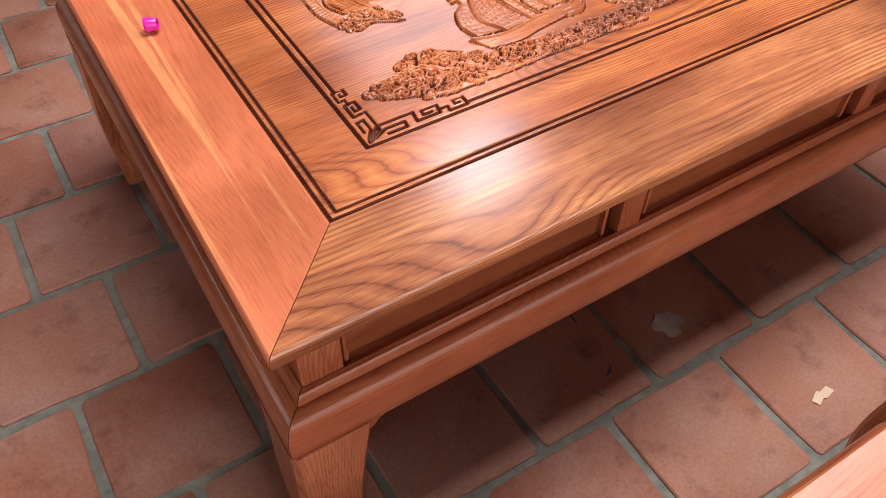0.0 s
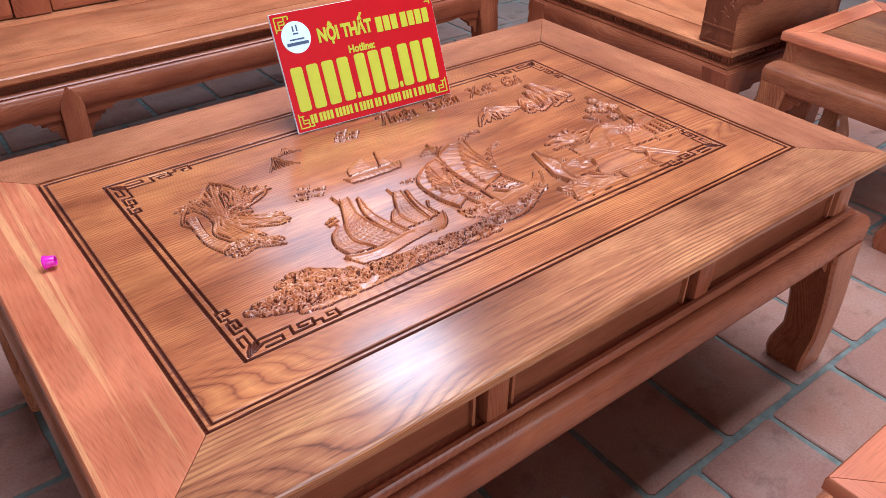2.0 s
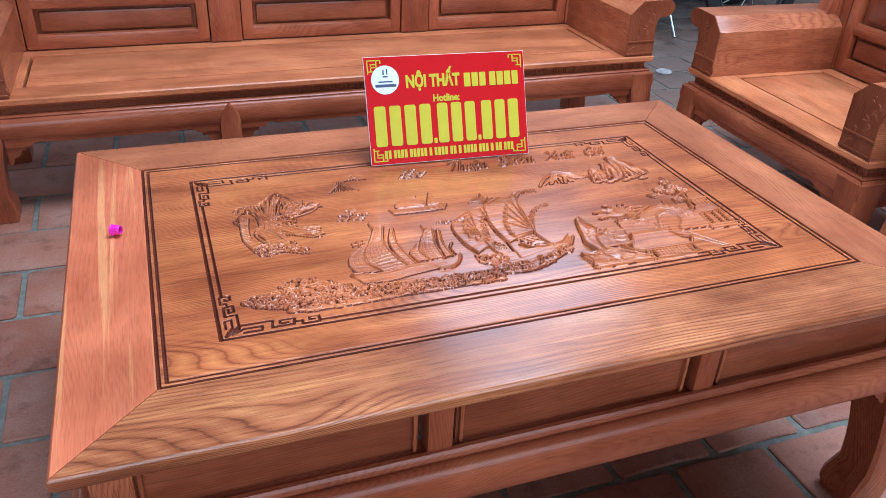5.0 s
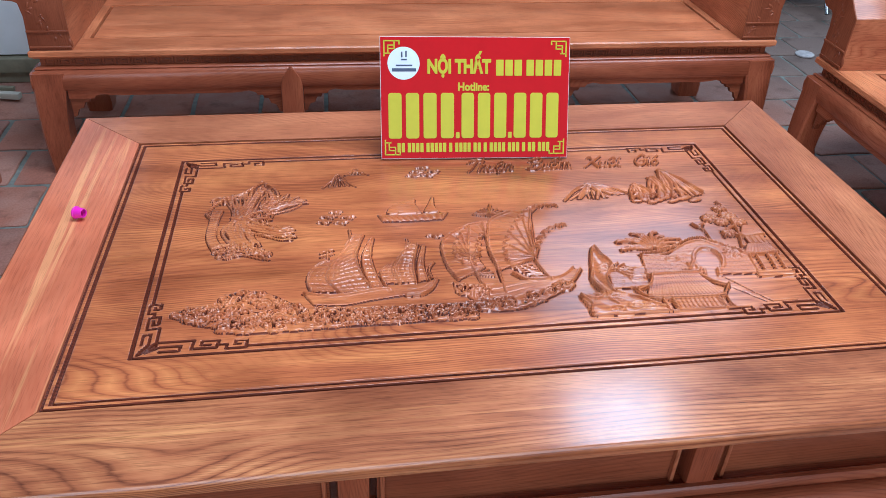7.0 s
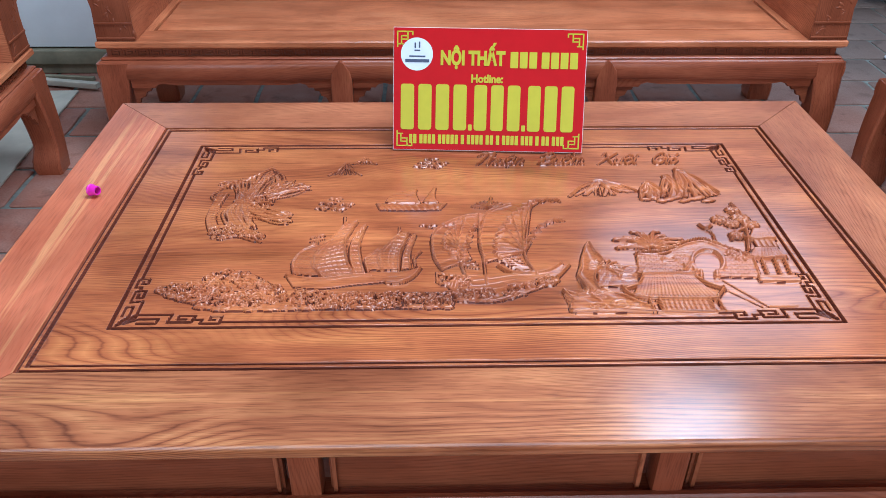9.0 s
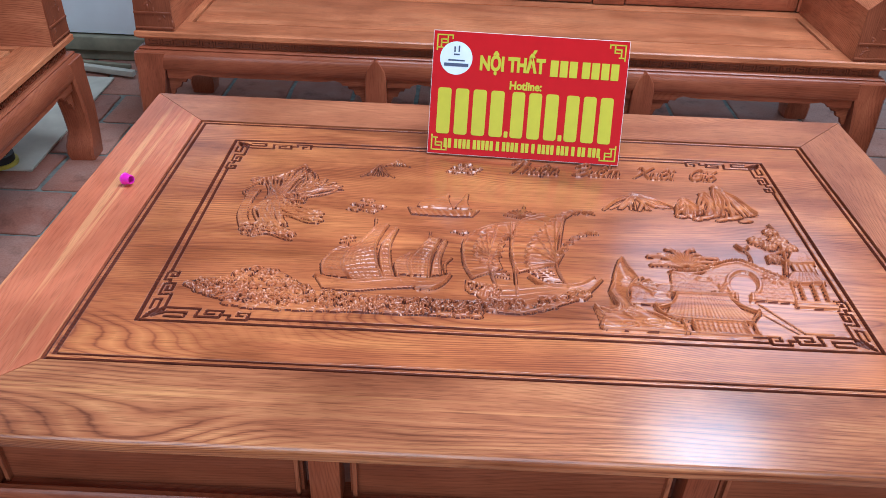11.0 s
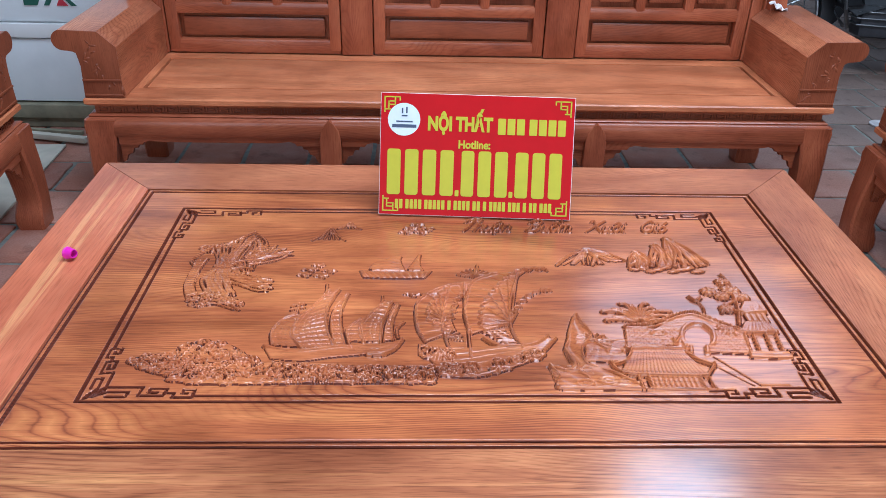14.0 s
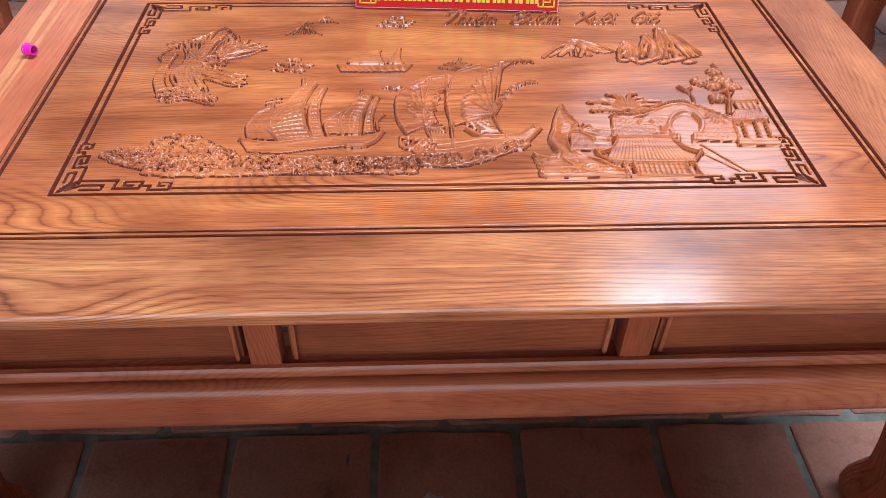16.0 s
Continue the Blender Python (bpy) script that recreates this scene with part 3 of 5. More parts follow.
crag((0.966, 0.446), (0.989, 0.512), (1.010, 0.446), 0.436, 0.0050)
crag((0.998, 0.450), (1.017, 0.537), (1.071, 0.452), 0.440, 0.0052)
for k in range(9):
    x = 0.932 + 0.014 * k
    dome(x, 0.432 + 0.006 * math.sin(2.1 * k), rng.uniform(0.008, 0.014), rng.uniform(0.004, 0.007), 0.0040, rng.uniform(-0.4, 0.4))
# two faint far peaks
for x, y, w0, h in ((0.390, 0.528, 0.030, 0.048), (0.424, 0.572, 0.022, 0.026)):
    cord([(x - w0, y), (x - 0.3 * w0, y + 0.62 * h), (x, y + h), (x + 0.4 * w0, y + 0.5 * h), (x + w0, y)], 0.0030, 0.0024)
    for k in range(5):
        cord([(x + 0.1 * w0 * (k - 2), y + 0.75 * h - 0.03 * h * k), (x + 0.3 * w0 * (k - 2), y + 0.1 * h)], 0.0030, 0.0014)
# the cliff with its wall, pavilions and spray
for a, b, n, amp in (([(0.186, 0.498), (0.206, 0.445), (0.192, 0.395), (0.215, 0.345)], [(0.262, 0.545), (0.240, 0.470), (0.228, 0.410), (0.250, 0.350)], 34, 0.0028),
                     ([(0.206, 0.430), (0.235, 0.392), (0.287, 0.366), (0.306, 0.358)], [(0.214, 0.472), (0.245, 0.424), (0.280, 0.402), (0.305, 0.396)], 18, 0.0036),
                     ([(0.200, 0.316), (0.235, 0.318), (0.268, 0.306)], [(0.186, 0.352), (0.220, 0.350), (0.254, 0.338)], 14, 0.0042),
                     ([(0.236, 0.540), (0.262, 0.510), (0.250, 0.465)], [(0.332, 0.478), (0.300, 0.462), (0.262, 0.440)], 26, 0.0030)):
    bundle(a, b, n, 0.0036, amp, 0.007)
for k in range(26):
    curl(0.185 + 0.085 * rng.random(), 0.318 + 0.03 * rng.random(), rng.uniform(0.004, 0.007), 0.0036, rng.uniform(-2, 2))
between([(0.168, 0.462), (0.166, 0.420), (0.166, 0.375), (0.178, 0.338)], [(0.186, 0.460), (0.180, 0.418), (0.181, 0.378), (0.192, 0.350)], lambda s, t: 0.0040 * (1 - 0.7 * np.maximum(cut(s, 2, 0.15), cut(t, 18, 0.2))))
cord([(0.250, 0.556), (0.211, 0.510), (0.186, 0.500), (0.160, 0.456), (0.168, 0.436)], 0.0040, 0.0040)
cord([(0.250, 0.556), (0.277, 0.522), (0.283, 0.480), (0.331, 0.474)], 0.0036, 0.0036)
for x, y, w0 in ((0.178, 0.498, 0.014), (0.258, 0.448, 0.020), (0.252, 0.424, 0.018)):
    cord([(x - w0, y - 0.003), (x, y + 0.005), (x + w0, y)], 0.0042, 0.0046)
    for k in range(4):
        stroke([(x - w0 * 0.7 + k * w0 * 0.45, y - 0.002), (x - w0 * 0.7 + k * w0 * 0.45, y - 0.016)], 0.0026, 0.0034)

# birds, a boat under sail
for bx, by, n in ((0.381, 0.420, 5), (0.552, 0.572, 5), (0.565, 0.362, 2)):
    for k in range(n):
        x, y, s = bx + 0.021 * (k % 3 - 1) + 0.008 * (k % 2), by + 0.016 * (k // 2 - 1) + rng.uniform(-0.002, 0.002), rng.uniform(0.010, 0.014)
        cord([(x - s, y + 0.003), (x - s * 0.4, y + 0.004), (x, y), (x + s * 0.5, y + 0.004), (x + s, y + 0.004)], 0.0028, 0.0040)
        stroke([(x - 0.002, y), (x + 0.006, y - 0.003)], 0.0026, 0.0036)
for k in range(9):
    cord([(0.650, 0.404), (0.622 + 0.0075 * k, 0.412 + 0.018 * math.sin(0.40 * k))], 0.0034, 0.0050)
cord([(0.654, 0.412), (0.657, 0.442)], 0.0040, 0.0054)
between([(0.461, 0.402), (0.510, 0.399), (0.565, 0.401)], [(0.454, 0.424), (0.510, 0.418), (0.577, 0.424)], lambda s, t: 0.0042 * (0.5 + 0.5 * np.sin(np.pi * s)) * (0.8 + 0.2 * np.sin(70 * t + 8 * s)))
between([(0.470, 0.428), (0.478, 0.448), (0.504, 0.466), (0.520, 0.470)], [(0.530, 0.426), (0.525, 0.442), (0.522, 0.460), (0.524, 0.471)], seams(0.0042, 6))
between([(0.536, 0.428), (0.545, 0.450), (0.556, 0.478)], [(0.562, 0.426), (0.556, 0.446), (0.558, 0.478)], seams(0.0040, 5))


# the walled garden
def bricks(rows, cols, amp=0.0030):
    return lambda s, t: amp * (1 - 0.75 * np.maximum(cut(t, rows, 0.15), cut(s + 0.5 / cols * (np.floor(t * rows) % 2), cols, 0.10)))


patch((0.800, 0.174), (0.861, 0.177), (0.870, 0.224), (0.808, 0.216), bricks(8, 8))
cord([(0.808, 0.219), (0.838, 0.224), (0.872, 0.226)], 0.0042, 0.0046)
dome(0.849, 0.197, 0.017, 0.011, 0.0046, 0.0, ring=0.22)
patch((0.869, 0.205), (1.050, 0.194), (1.064, 0.250), (0.877, 0.258), bricks(9, 22))
patch((0.920, 0.252), (1.050, 0.250), (1.014, 0.288), (0.968, 0.288), bricks(5, 14), (0.005, 0))
scallops([(0.876, 0.262), (0.924, 0.269), (0.968, 0.293), (0.996, 0.299), (1.018, 0.282), (1.068, 0.246)], 0.0072, 0.0056, 0.2)
cord([(0.878, 0.256), (0.924, 0.262), (0.968, 0.286), (0.996, 0.291), (1.015, 0.275), (1.064, 0.240)], 0.0034, 0.0046)
w = window(0.945, 1.03, 0.18, 0.285)
u, v = (PX[w] - 0.985 - 0.25 * (PY[w] - 0.236)) / 0.024, (PY[w] - 0.236) / 0.034
r = np.where(v < -0.72, np.hypot(u * 1.5, 0.72) + 0.0 * v, np.hypot(u, v))
r = np.where(PY[w] < 0.192, 9.0, r)
H[w] = np.where(r < 0.94, 0.0, np.where(r < 1.18, 0.0056, H[w]))
dome(0.925, 0.243, 0.014, 0.009, 0.0050, 0.1, ring=0.3)
bundle([(0.930, 0.212), (0.940, 0.216), (0.946, 0.226)], [(0.944, 0.208), (0.950, 0.218), (0.956, 0.232)], 5, 0.0050, 0.0054)
# rocks with hollows, a tall spire
between([(0.752, 0.116), (0.796, 0.117), (0.866, 0.115)], [(0.745, 0.162), (0.800, 0.164), (0.866, 0.122)], lambda s, t: 0.0036 + 0.0014 * np.sin(8 * t + 4 * s))
between([(0.782, 0.160), (0.774, 0.200), (0.788, 0.248), (0.804, 0.290)], [(0.800, 0.162), (0.800, 0.202), (0.818, 0.240), (0.808, 0.290)], lambda s, t: 0.0034 + 0.0012 * np.sin(9 * t + 5 * s))
cord([(0.745, 0.163), (0.768, 0.152), (0.782, 0.164), (0.774, 0.200), (0.782, 0.222), (0.788, 0.250), (0.804, 0.291), (0.812, 0.262), (0.820, 0.240), (0.800, 0.202), (0.802, 0.166), (0.832, 0.152), (0.866, 0.122)], 0.0044, 0.0060)
cord([(0.745, 0.163), (0.756, 0.140), (0.752, 0.116), (0.800, 0.115), (0.866, 0.114)], 0.0044, 0.0056)
for x, y, q in ((0.790, 0.124, 0.016), (0.824, 0.130, 0.017), (0.846, 0.124, 0.010)):
    dome(x, y, q, 0.62 * q, 0.0060, 0.1, ring=0.24)
    dome(x, y - 0.002, 0.5 * q, 0.3 * q, 0.0056, 0.1, ring=0.3)
for cx, cy, n, q in ((0.820, 0.222, 11, 0.028), (0.785, 0.152, 8, 0.020)):
    for k in range(n):
        a = -0.9 + 4.6 * k / n
        cord([(cx, cy), (cx + 0.6 * q * math.cos(a), cy + 0.62 * q * math.sin(a)), (cx + q * math.cos(a), cy + 0.85 * q * math.sin(a) - 0.002)], 0.0030, 0.0050)
# the hall under its hipped tile roof
patch((0.881, 0.114), (0.962, 0.113), (0.961, 0.139), (0.882, 0.140), lambda s, t: 0.0034 * (1 - 0.95 * np.maximum(cut(s, 11, 0.3), cut(t, 2, 0.10))))
patch((0.846, 0.146), (0.974, 0.144), (0.948, 0.202), (0.874, 0.201), lambda s, t: 0.0052 * (0.7 + 0.3 * t) * (1 - 0.6 * cut(s, 21, 0.24)), n=420)
for pts in ([(0.836, 0.173), (0.846, 0.151), (0.882, 0.142), (0.961, 0.141), (0.974, 0.148), (0.990, 0.170)], [(0.866, 0.207), (0.876, 0.201), (0.910, 0.202), (0.948, 0.201), (0.957, 0.208)], [(0.873, 0.201), (0.862, 0.178), (0.838, 0.166)], [(0.950, 0.201), (0.966, 0.180), (0.988, 0.164)]):
    cord(pts, 0.0048, 0.0068)
for x in (0.870, 0.884, 0.958, 0.972):
    stroke([(x, 0.142), (x + 0.001, 0.114)], 0.0044, 0.0050)
stroke([(0.858, 0.114), (0.985, 0.113)], 0.0034, 0.0040)
# broad leaves over the wall
for k in range(14):
    a, q = 0.15 + 2.85 * k / 13, 0.044 + 0.011 * (k % 3)
    p = [(0.905 + 0.006 * math.cos(a), 0.273 + 0.006 * math.sin(a)), (0.906 + 0.55 * q * math.cos(a), 0.276 + 0.70 * q * math.sin(a)), (0.906 + q * math.cos(a), 0.272 + 0.85 * q * math.sin(a))]
    cord(p, 0.0080, 0.0046 + 0.0010 * (k % 2))
    stroke(bent(p), 0.0018, -0.0026)
# the tree: trunk, boughs and clumps of leaves
cord([(1.080, 0.415), (1.086, 0.385), (1.080, 0.350), (1.076, 0.318), (1.062, 0.270)], 0.0056, 0.0056)
cord([(1.078, 0.335), (1.056, 0.318), (1.044, 0.300)], 0.0042, 0.0050)
for cx, cy, q in ((1.042, 0.362, 0.014), (1.060, 0.348, 0.013), (1.080, 0.366, 0.017), (1.092, 0.345, 0.014), (1.056, 0.312, 0.013), (1.040, 0.248, 0.015), (1.030, 0.258, 0.010), (1.074, 0.392, 0.012)):
    for k in range(11):
        a = 0.571 * k
        dome(cx + 0.62 * q * math.cos(a), cy + 0.55 * q * math.sin(a), 0.42 * q, 0.25 * q, 0.0056 + 0.0012 * math.sin(3 * k), a)
    dome(cx, cy, 0.4 * q, 0.35 * q, 0.0068)
# pavilions at the border, steps and a path
for y0, y1, a, b in ((0.299, 0.330, 1.072, 1.116), (0.246, 0.273, 1.054, 1.114)):
    patch((a, y0), (b, y0), (b - 0.004, y1), (a + 0.018, y1), lambda s, t: 0.0050 * (1 - 0.55 * cut(s, 9, 0.22)))
    cord([(a - 0.006, y0 + 0.006), (a + 0.004, y0 - 0.001), (b, y0)], 0.0042, 0.0062)
patch((1.078, 0.276), (1.114, 0.276), (1.114, 0.296), (1.078, 0.296), lambda s, t: 0.0036 * (1 - 0.9 * cut(s, 4, 0.25)))
for x in (1.060, 1.074, 1.094, 1.110):
    stroke([(x, 0.244), (x - 0.006, 0.198)], 0.0046, 0.0048)
patch((1.050, 0.184), (1.112, 0.182), (1.116, 0.198), (1.054, 0.199), lambda s, t: 0.0040 * (1 - 0.6 * cut(t, 3, 0.2)))
for a, b in (((0.976, 0.183), (1.032, 0.124)), ((0.994, 0.190), (1.042, 0.124))):
    stroke([a, b], 0.0034, -0.0026)
stroke([(1.042, 0.125), (1.084, 0.125)], 0.0034, -0.0026)
cord([(1.004, 0.346), (1.012, 0.334), (1.022, 0.344)], 0.0060, 0.0054)
cord([(1.012, 0.338), (1.018, 0.318), (1.014, 0.292)], 0.0026, 0.0044)

# the motto in slanting brush letters: strokes on a grid where a small letter is 1 high
GLYPHS = {
    "T": (1.05, [[(-0.1, 1.45), (0.1, 1.8), (1.1, 1.85)], [(0.58, 1.8), (0.42, 0.6), (0.22, 0)]]),
    "B": (1.05, [[(0.25, 1.7), (0.1, 0)], [(-0.2, 1.4), (0.35, 1.9), (0.8, 1.6), (0.62, 1.1), (0.25, 1.0)], [(0.3, 1.0), (0.85, 0.8), (0.72, 0.2), (0.3, 0), (-0.15, 0.15)]]),
    "X": (1.1, [[(0, 1.6), (0.25, 1.75), (0.55, 0.8), (1.0, 0)], [(1.0, 1.85), (0.45, 0.9), (-0.05, 0)]]),
    "G": (1.1, [[(0.9, 1.5), (0.6, 1.85), (0.1, 1.2), (0.1, 0.4), (0.45, 0), (0.85, 0.3), (0.85, 0.8)], [(0.5, 0.85), (1.0, 0.85)]]),
    "h": (0.72, [[(0.05, 1.9), (0, 0)], [(0, 0.6), (0.3, 1), (0.5, 0.8), (0.5, 0.1), (0.66, 0)]]),
    "u": (0.72, [[(0, 1), (0, 0.25), (0.25, 0), (0.5, 0.3)], [(0.5, 1), (0.5, 0.15), (0.66, 0)]]),
    "a": (0.72, [[(0.5, 0.85), (0.25, 1), (0, 0.5), (0.2, 0), (0.5, 0.4)], [(0.5, 1), (0.5, 0.15), (0.66, 0)]]),
    "n": (0.72, [[(0, 1), (0, 0)], [(0, 0.6), (0.3, 1), (0.5, 0.8), (0.5, 0.1), (0.66, 0)]]),
    "m": (1.0, [[(0, 1), (0, 0)], [(0, 0.6), (0.22, 1), (0.4, 0.8), (0.4, 0)], [(0.4, 0.6), (0.62, 1), (0.8, 0.8), (0.8, 0.1), (0.95, 0)]]),
    "o": (0.68, [[(0.28, 1), (0, 0.5), (0.25, 0), (0.52, 0.5), (0.28, 1)]]),
    "i": (0.36, [[(0, 1), (0, 0.2), (0.18, 0)]]),
}
MARKS = {"^": [(0.02, 1.25), (0.25, 1.55), (0.48, 1.25)], "'": [(0.25, 1.3), (0.45, 1.65)], "`": [(0.45, 1.95), (0.62, 1.65)], ".": [(0.22, -0.35), (0.28, -0.35)], ":": [(0.08, 1.4), (0.12, 1.45)]}


def brush(word, x0, x1, y, size):
    """One word between x0 and x1; a mark after a letter stands over or under it."""
    adv, strokes = 0.0, []
    for c in word:
        if c in MARKS:
            strokes.append([(adv - last + u, v) for u, v in MARKS[c]])
        else:
            last = GLYPHS[c][0]
            strokes += [[(adv + u, v) for u, v in line] for line in GLYPHS[c][1]]
            adv += last
    k = (x1 - x0) / adv
    for line in strokes:
        cord([(x0 + k * u + 0.38 * size * (v - 0.9), y + size * v) for u, v in line], 0.0040, 0.0052)


brush("Thua^.n", 0.642, 0.736, 0.566, 0.0235)
brush("Buo^`m", 0.768, 0.852, 0.566, 0.0235)
brush("Xuo^i:", 0.882, 0.958, 0.566, 0.0235)
brush("Gi:o'", 0.984, 1.036, 0.566, 0.0235)

# a narrow cut round every raised shape
raised = H > 0.0007
wide = raised.copy()
for k in range(1):
    g = wide.copy()
    g[1:, :] |= wide[:-1, :]
    g[:-1, :] |= wide[1:, :]
    g[:, 1:] |= wide[:, :-1]
    g[:, :-1] |= wide[:, 1:]
    wide = g
H = np.where(raised, 1.12 * H + 0.0002, np.where(wide, np.minimum(H, -0.0042), H))

# the fret border: two cut lines and key shapes in the corners
MX0, MX1, MY0, MY1 = 0.095, 1.139, 0.089, 0.653
stroke([(MX0, MY0), (MX1, MY0), (MX1, MY1), (MX0, MY1)], 0.0054, -0.0062, True)
for y in (MY0 + 0.0125, MY1 - 0.0125):
    stroke([(MX0 + 0.155, y), (MX1 - 0.155, y)], 0.0046, -0.0060)
for x in (MX0 + 0.0125, MX1 - 0.0125):
    stroke([(x, MY0 + 0.116), (x, MY1 - 0.116)], 0.0046, -0.0060)
FRETS = ([(0.008, 0.008), (0.030, 0.030), (0.081, 0.030), (0.078, 0.012), (0.112, 0.012), (0.115, 0.027), (0.092, 0.027), (0.091, 0.019), (0.103, 0.019)],
         [(0.018, 0.010), (0.036, 0.020), (0.064, 0.020), (0.062, 0.010), (0.036, 0.010)],
         [(0.112, 0.018), (0.126, 0.018), (0.125, 0.009), (0.152, 0.009), (0.153, 0.025), (0.138, 0.025), (0.137, 0.017), (0.144, 0.017)])
for line in FRETS:
    for flip in (False, True):
        for sx, cx in ((1, MX0), (-1, MX1)):
            for sy, cy in ((1, MY0), (-1, MY1)):
                f = [(v, u * 0.76) if flip else (u, v) for u, v in line]
                stroke([(cx + sx * u, cy + sy * v) for u, v in f], 0.0042, -0.0058)
# the bead along the frame
d = np.minimum(np.minimum(PX, GX - PX), np.minimum(PY, GY - PY))
H += -0.0055 * np.clip(1 - (np.abs(d - 0.0025) / 0.0030) ** 2, 0, 1) ** 0.5 - 0.0050 * np.clip(1 - (np.abs(d - 0.0135) / 0.0026) ** 2, 0, 1) ** 0.5
soft = H.copy()
soft[1:-1, 1:-1] = 0.88 * H[1:-1, 1:-1] + 0.03 * (H[2:, 1:-1] + H[:-2, 1:-1] + H[1:-1, 2:] + H[1:-1, :-2])

co = np.stack([PX, PY, TOP - 0.0005 + soft], -1).reshape(-1, 3)
idx = np.arange(NX * NY).reshape(NX, NY)
quads = np.stack([idx[:-1, :-1], idx[1:, :-1], idx[1:, 1:], idx[:-1, 1:]], -1).reshape(-1, 4)
me = bpy.data.meshes.new("carved_panel")
me.vertices.add(len(co))
me.vertices.foreach_set("co", co.ravel())
me.loops.add(quads.size)
me.loops.foreach_set("vertex_index", quads.ravel().astype(np.int32))
me.polygons.add(len(quads))
me.polygons.foreach_set("loop_start", np.arange(0, quads.size, 4, dtype=np.int32))
me.polygons.foreach_set("use_smooth", np.ones(len(quads), dtype=bool))
me.update()
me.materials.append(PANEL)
me.materials.append(STAIN_SHADE)
# cut faces go dark: stain in the grooves, painted shade along relief outlines
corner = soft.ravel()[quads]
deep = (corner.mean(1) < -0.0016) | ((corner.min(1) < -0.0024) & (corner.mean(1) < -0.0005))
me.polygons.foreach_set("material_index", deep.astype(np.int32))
panel = tagged(new("carved_panel", me), "field carved with ships, waves and a walled garden")
panel.parent = table
panel.matrix_parent_inverse = table.matrix_basis.inverted()
part("panel_core", box(0.001, GX - 0.001, 0.001, GY - 0.001, TOP - 0.03, TOP - 0.012, 0), WOOD["x"], table, world=True)


def lettering(name, body, size, width, depth, m, mat, parent, label="", shear=0.0, bold=0.0, world=False):
    """Raised letters in the built-in font, scaled to a width."""
    cu = bpy.data.curves.new(name, "FONT")
    cu.body, cu.size, cu.shear, cu.extrude, cu.bevel_depth, cu.offset = body, size, shear, depth, 0.0, bold
    cu.align_x, cu.align_y, cu.resolution_u = "CENTER", "CENTER", 4
    tmp = new(name + "_source", cu)
    dg = bpy.context.evaluated_depsgraph_get()
    me = bpy.data.meshes.new_from_object(tmp.evaluated_get(dg))
    bpy.data.objects.remove(tmp)
    xs = [v.co.x for v in me.vertices]
    k = width / (max(xs) - min(xs)) if width else 1.0
    me.transform(m @ Matrix.Diagonal((k, 1, 1, 1)))
    me.materials.clear()
    me.materials.append(mat)
    ob = new(name, me)
    ob.parent = parent
    if world:
        ob.matrix_parent_inverse = parent.matrix_basis.inverted()
    return tagged(ob, label)


# ---------------------------------------------------------------- the seats
SEAT_Z = 0.404
SEAT_EDGE = [(-0.108, SEAT_Z), (-0.004, SEAT_Z), (0.0, SEAT_Z - 0.004), (0.0, SEAT_Z - 0.018), (-0.010, SEAT_Z - 0.026), (-0.108, SEAT_Z - 0.026)]
SEAT_RAIL = [(-0.05, 0.352), (-0.016, 0.352), (-0.008, 0.350), (-0.004, 0.346), (-0.006, 0.342), (0.0, 0.339), (0.007, 0.330), (0.010, 0.315), (0.009, 0.290), (0.004, 0.279),
             (-0.01, 0.277), (-0.05, 0.277)]


def fret_band(length, height):
    """A band of small interlocked key shapes, to be laid along a waist; x along, y outwards, z up."""
    bm = bmesh.new()
    n = max(2, round(length / 0.042))
    p = length / n
    for i in range(n):
        x = -length / 2 + i * p
        t = 0.0035
        for a, b, c, d in ((0, p * 0.86, 0.9, 1.0), (0, t / p * p, 0.1, 0.9), (0, p * 0.62, 0.0, 0.12), (p * 0.56, p * 0.62, 0.12, 0.6), (p * 0.28, p * 0.62, 0.5, 0.62), (p * 0.8, p * 0.86, 0.0, 0.9)):
            box(x + a, x + max(b, a + t), -0.004, 0.0, (c - 0.5) * height, (d - 0.5) * height, 0, bm)
    return bm


def arm_profile(s, x):
    """The scrolled arm seen from the front, inner side at x, leaning outwards with s."""
    pts = [(0.0, 0.0), (-0.002, 0.160), (0.048, 0.207), (0.155, 0.210)]
    pts += [(0.155 + 0.031 * math.sin(a), 0.179 + 0.031 * math.cos(a)) for a in np.linspace(0.3, math.pi, 9)]
    pts += [(0.130, 0.146), (0.120, 0.140), (0.114, 0.10), (0.120, 0.0)]
    return [(x + s * u, SEAT_Z + 0.001 + v) for u, v in pts]


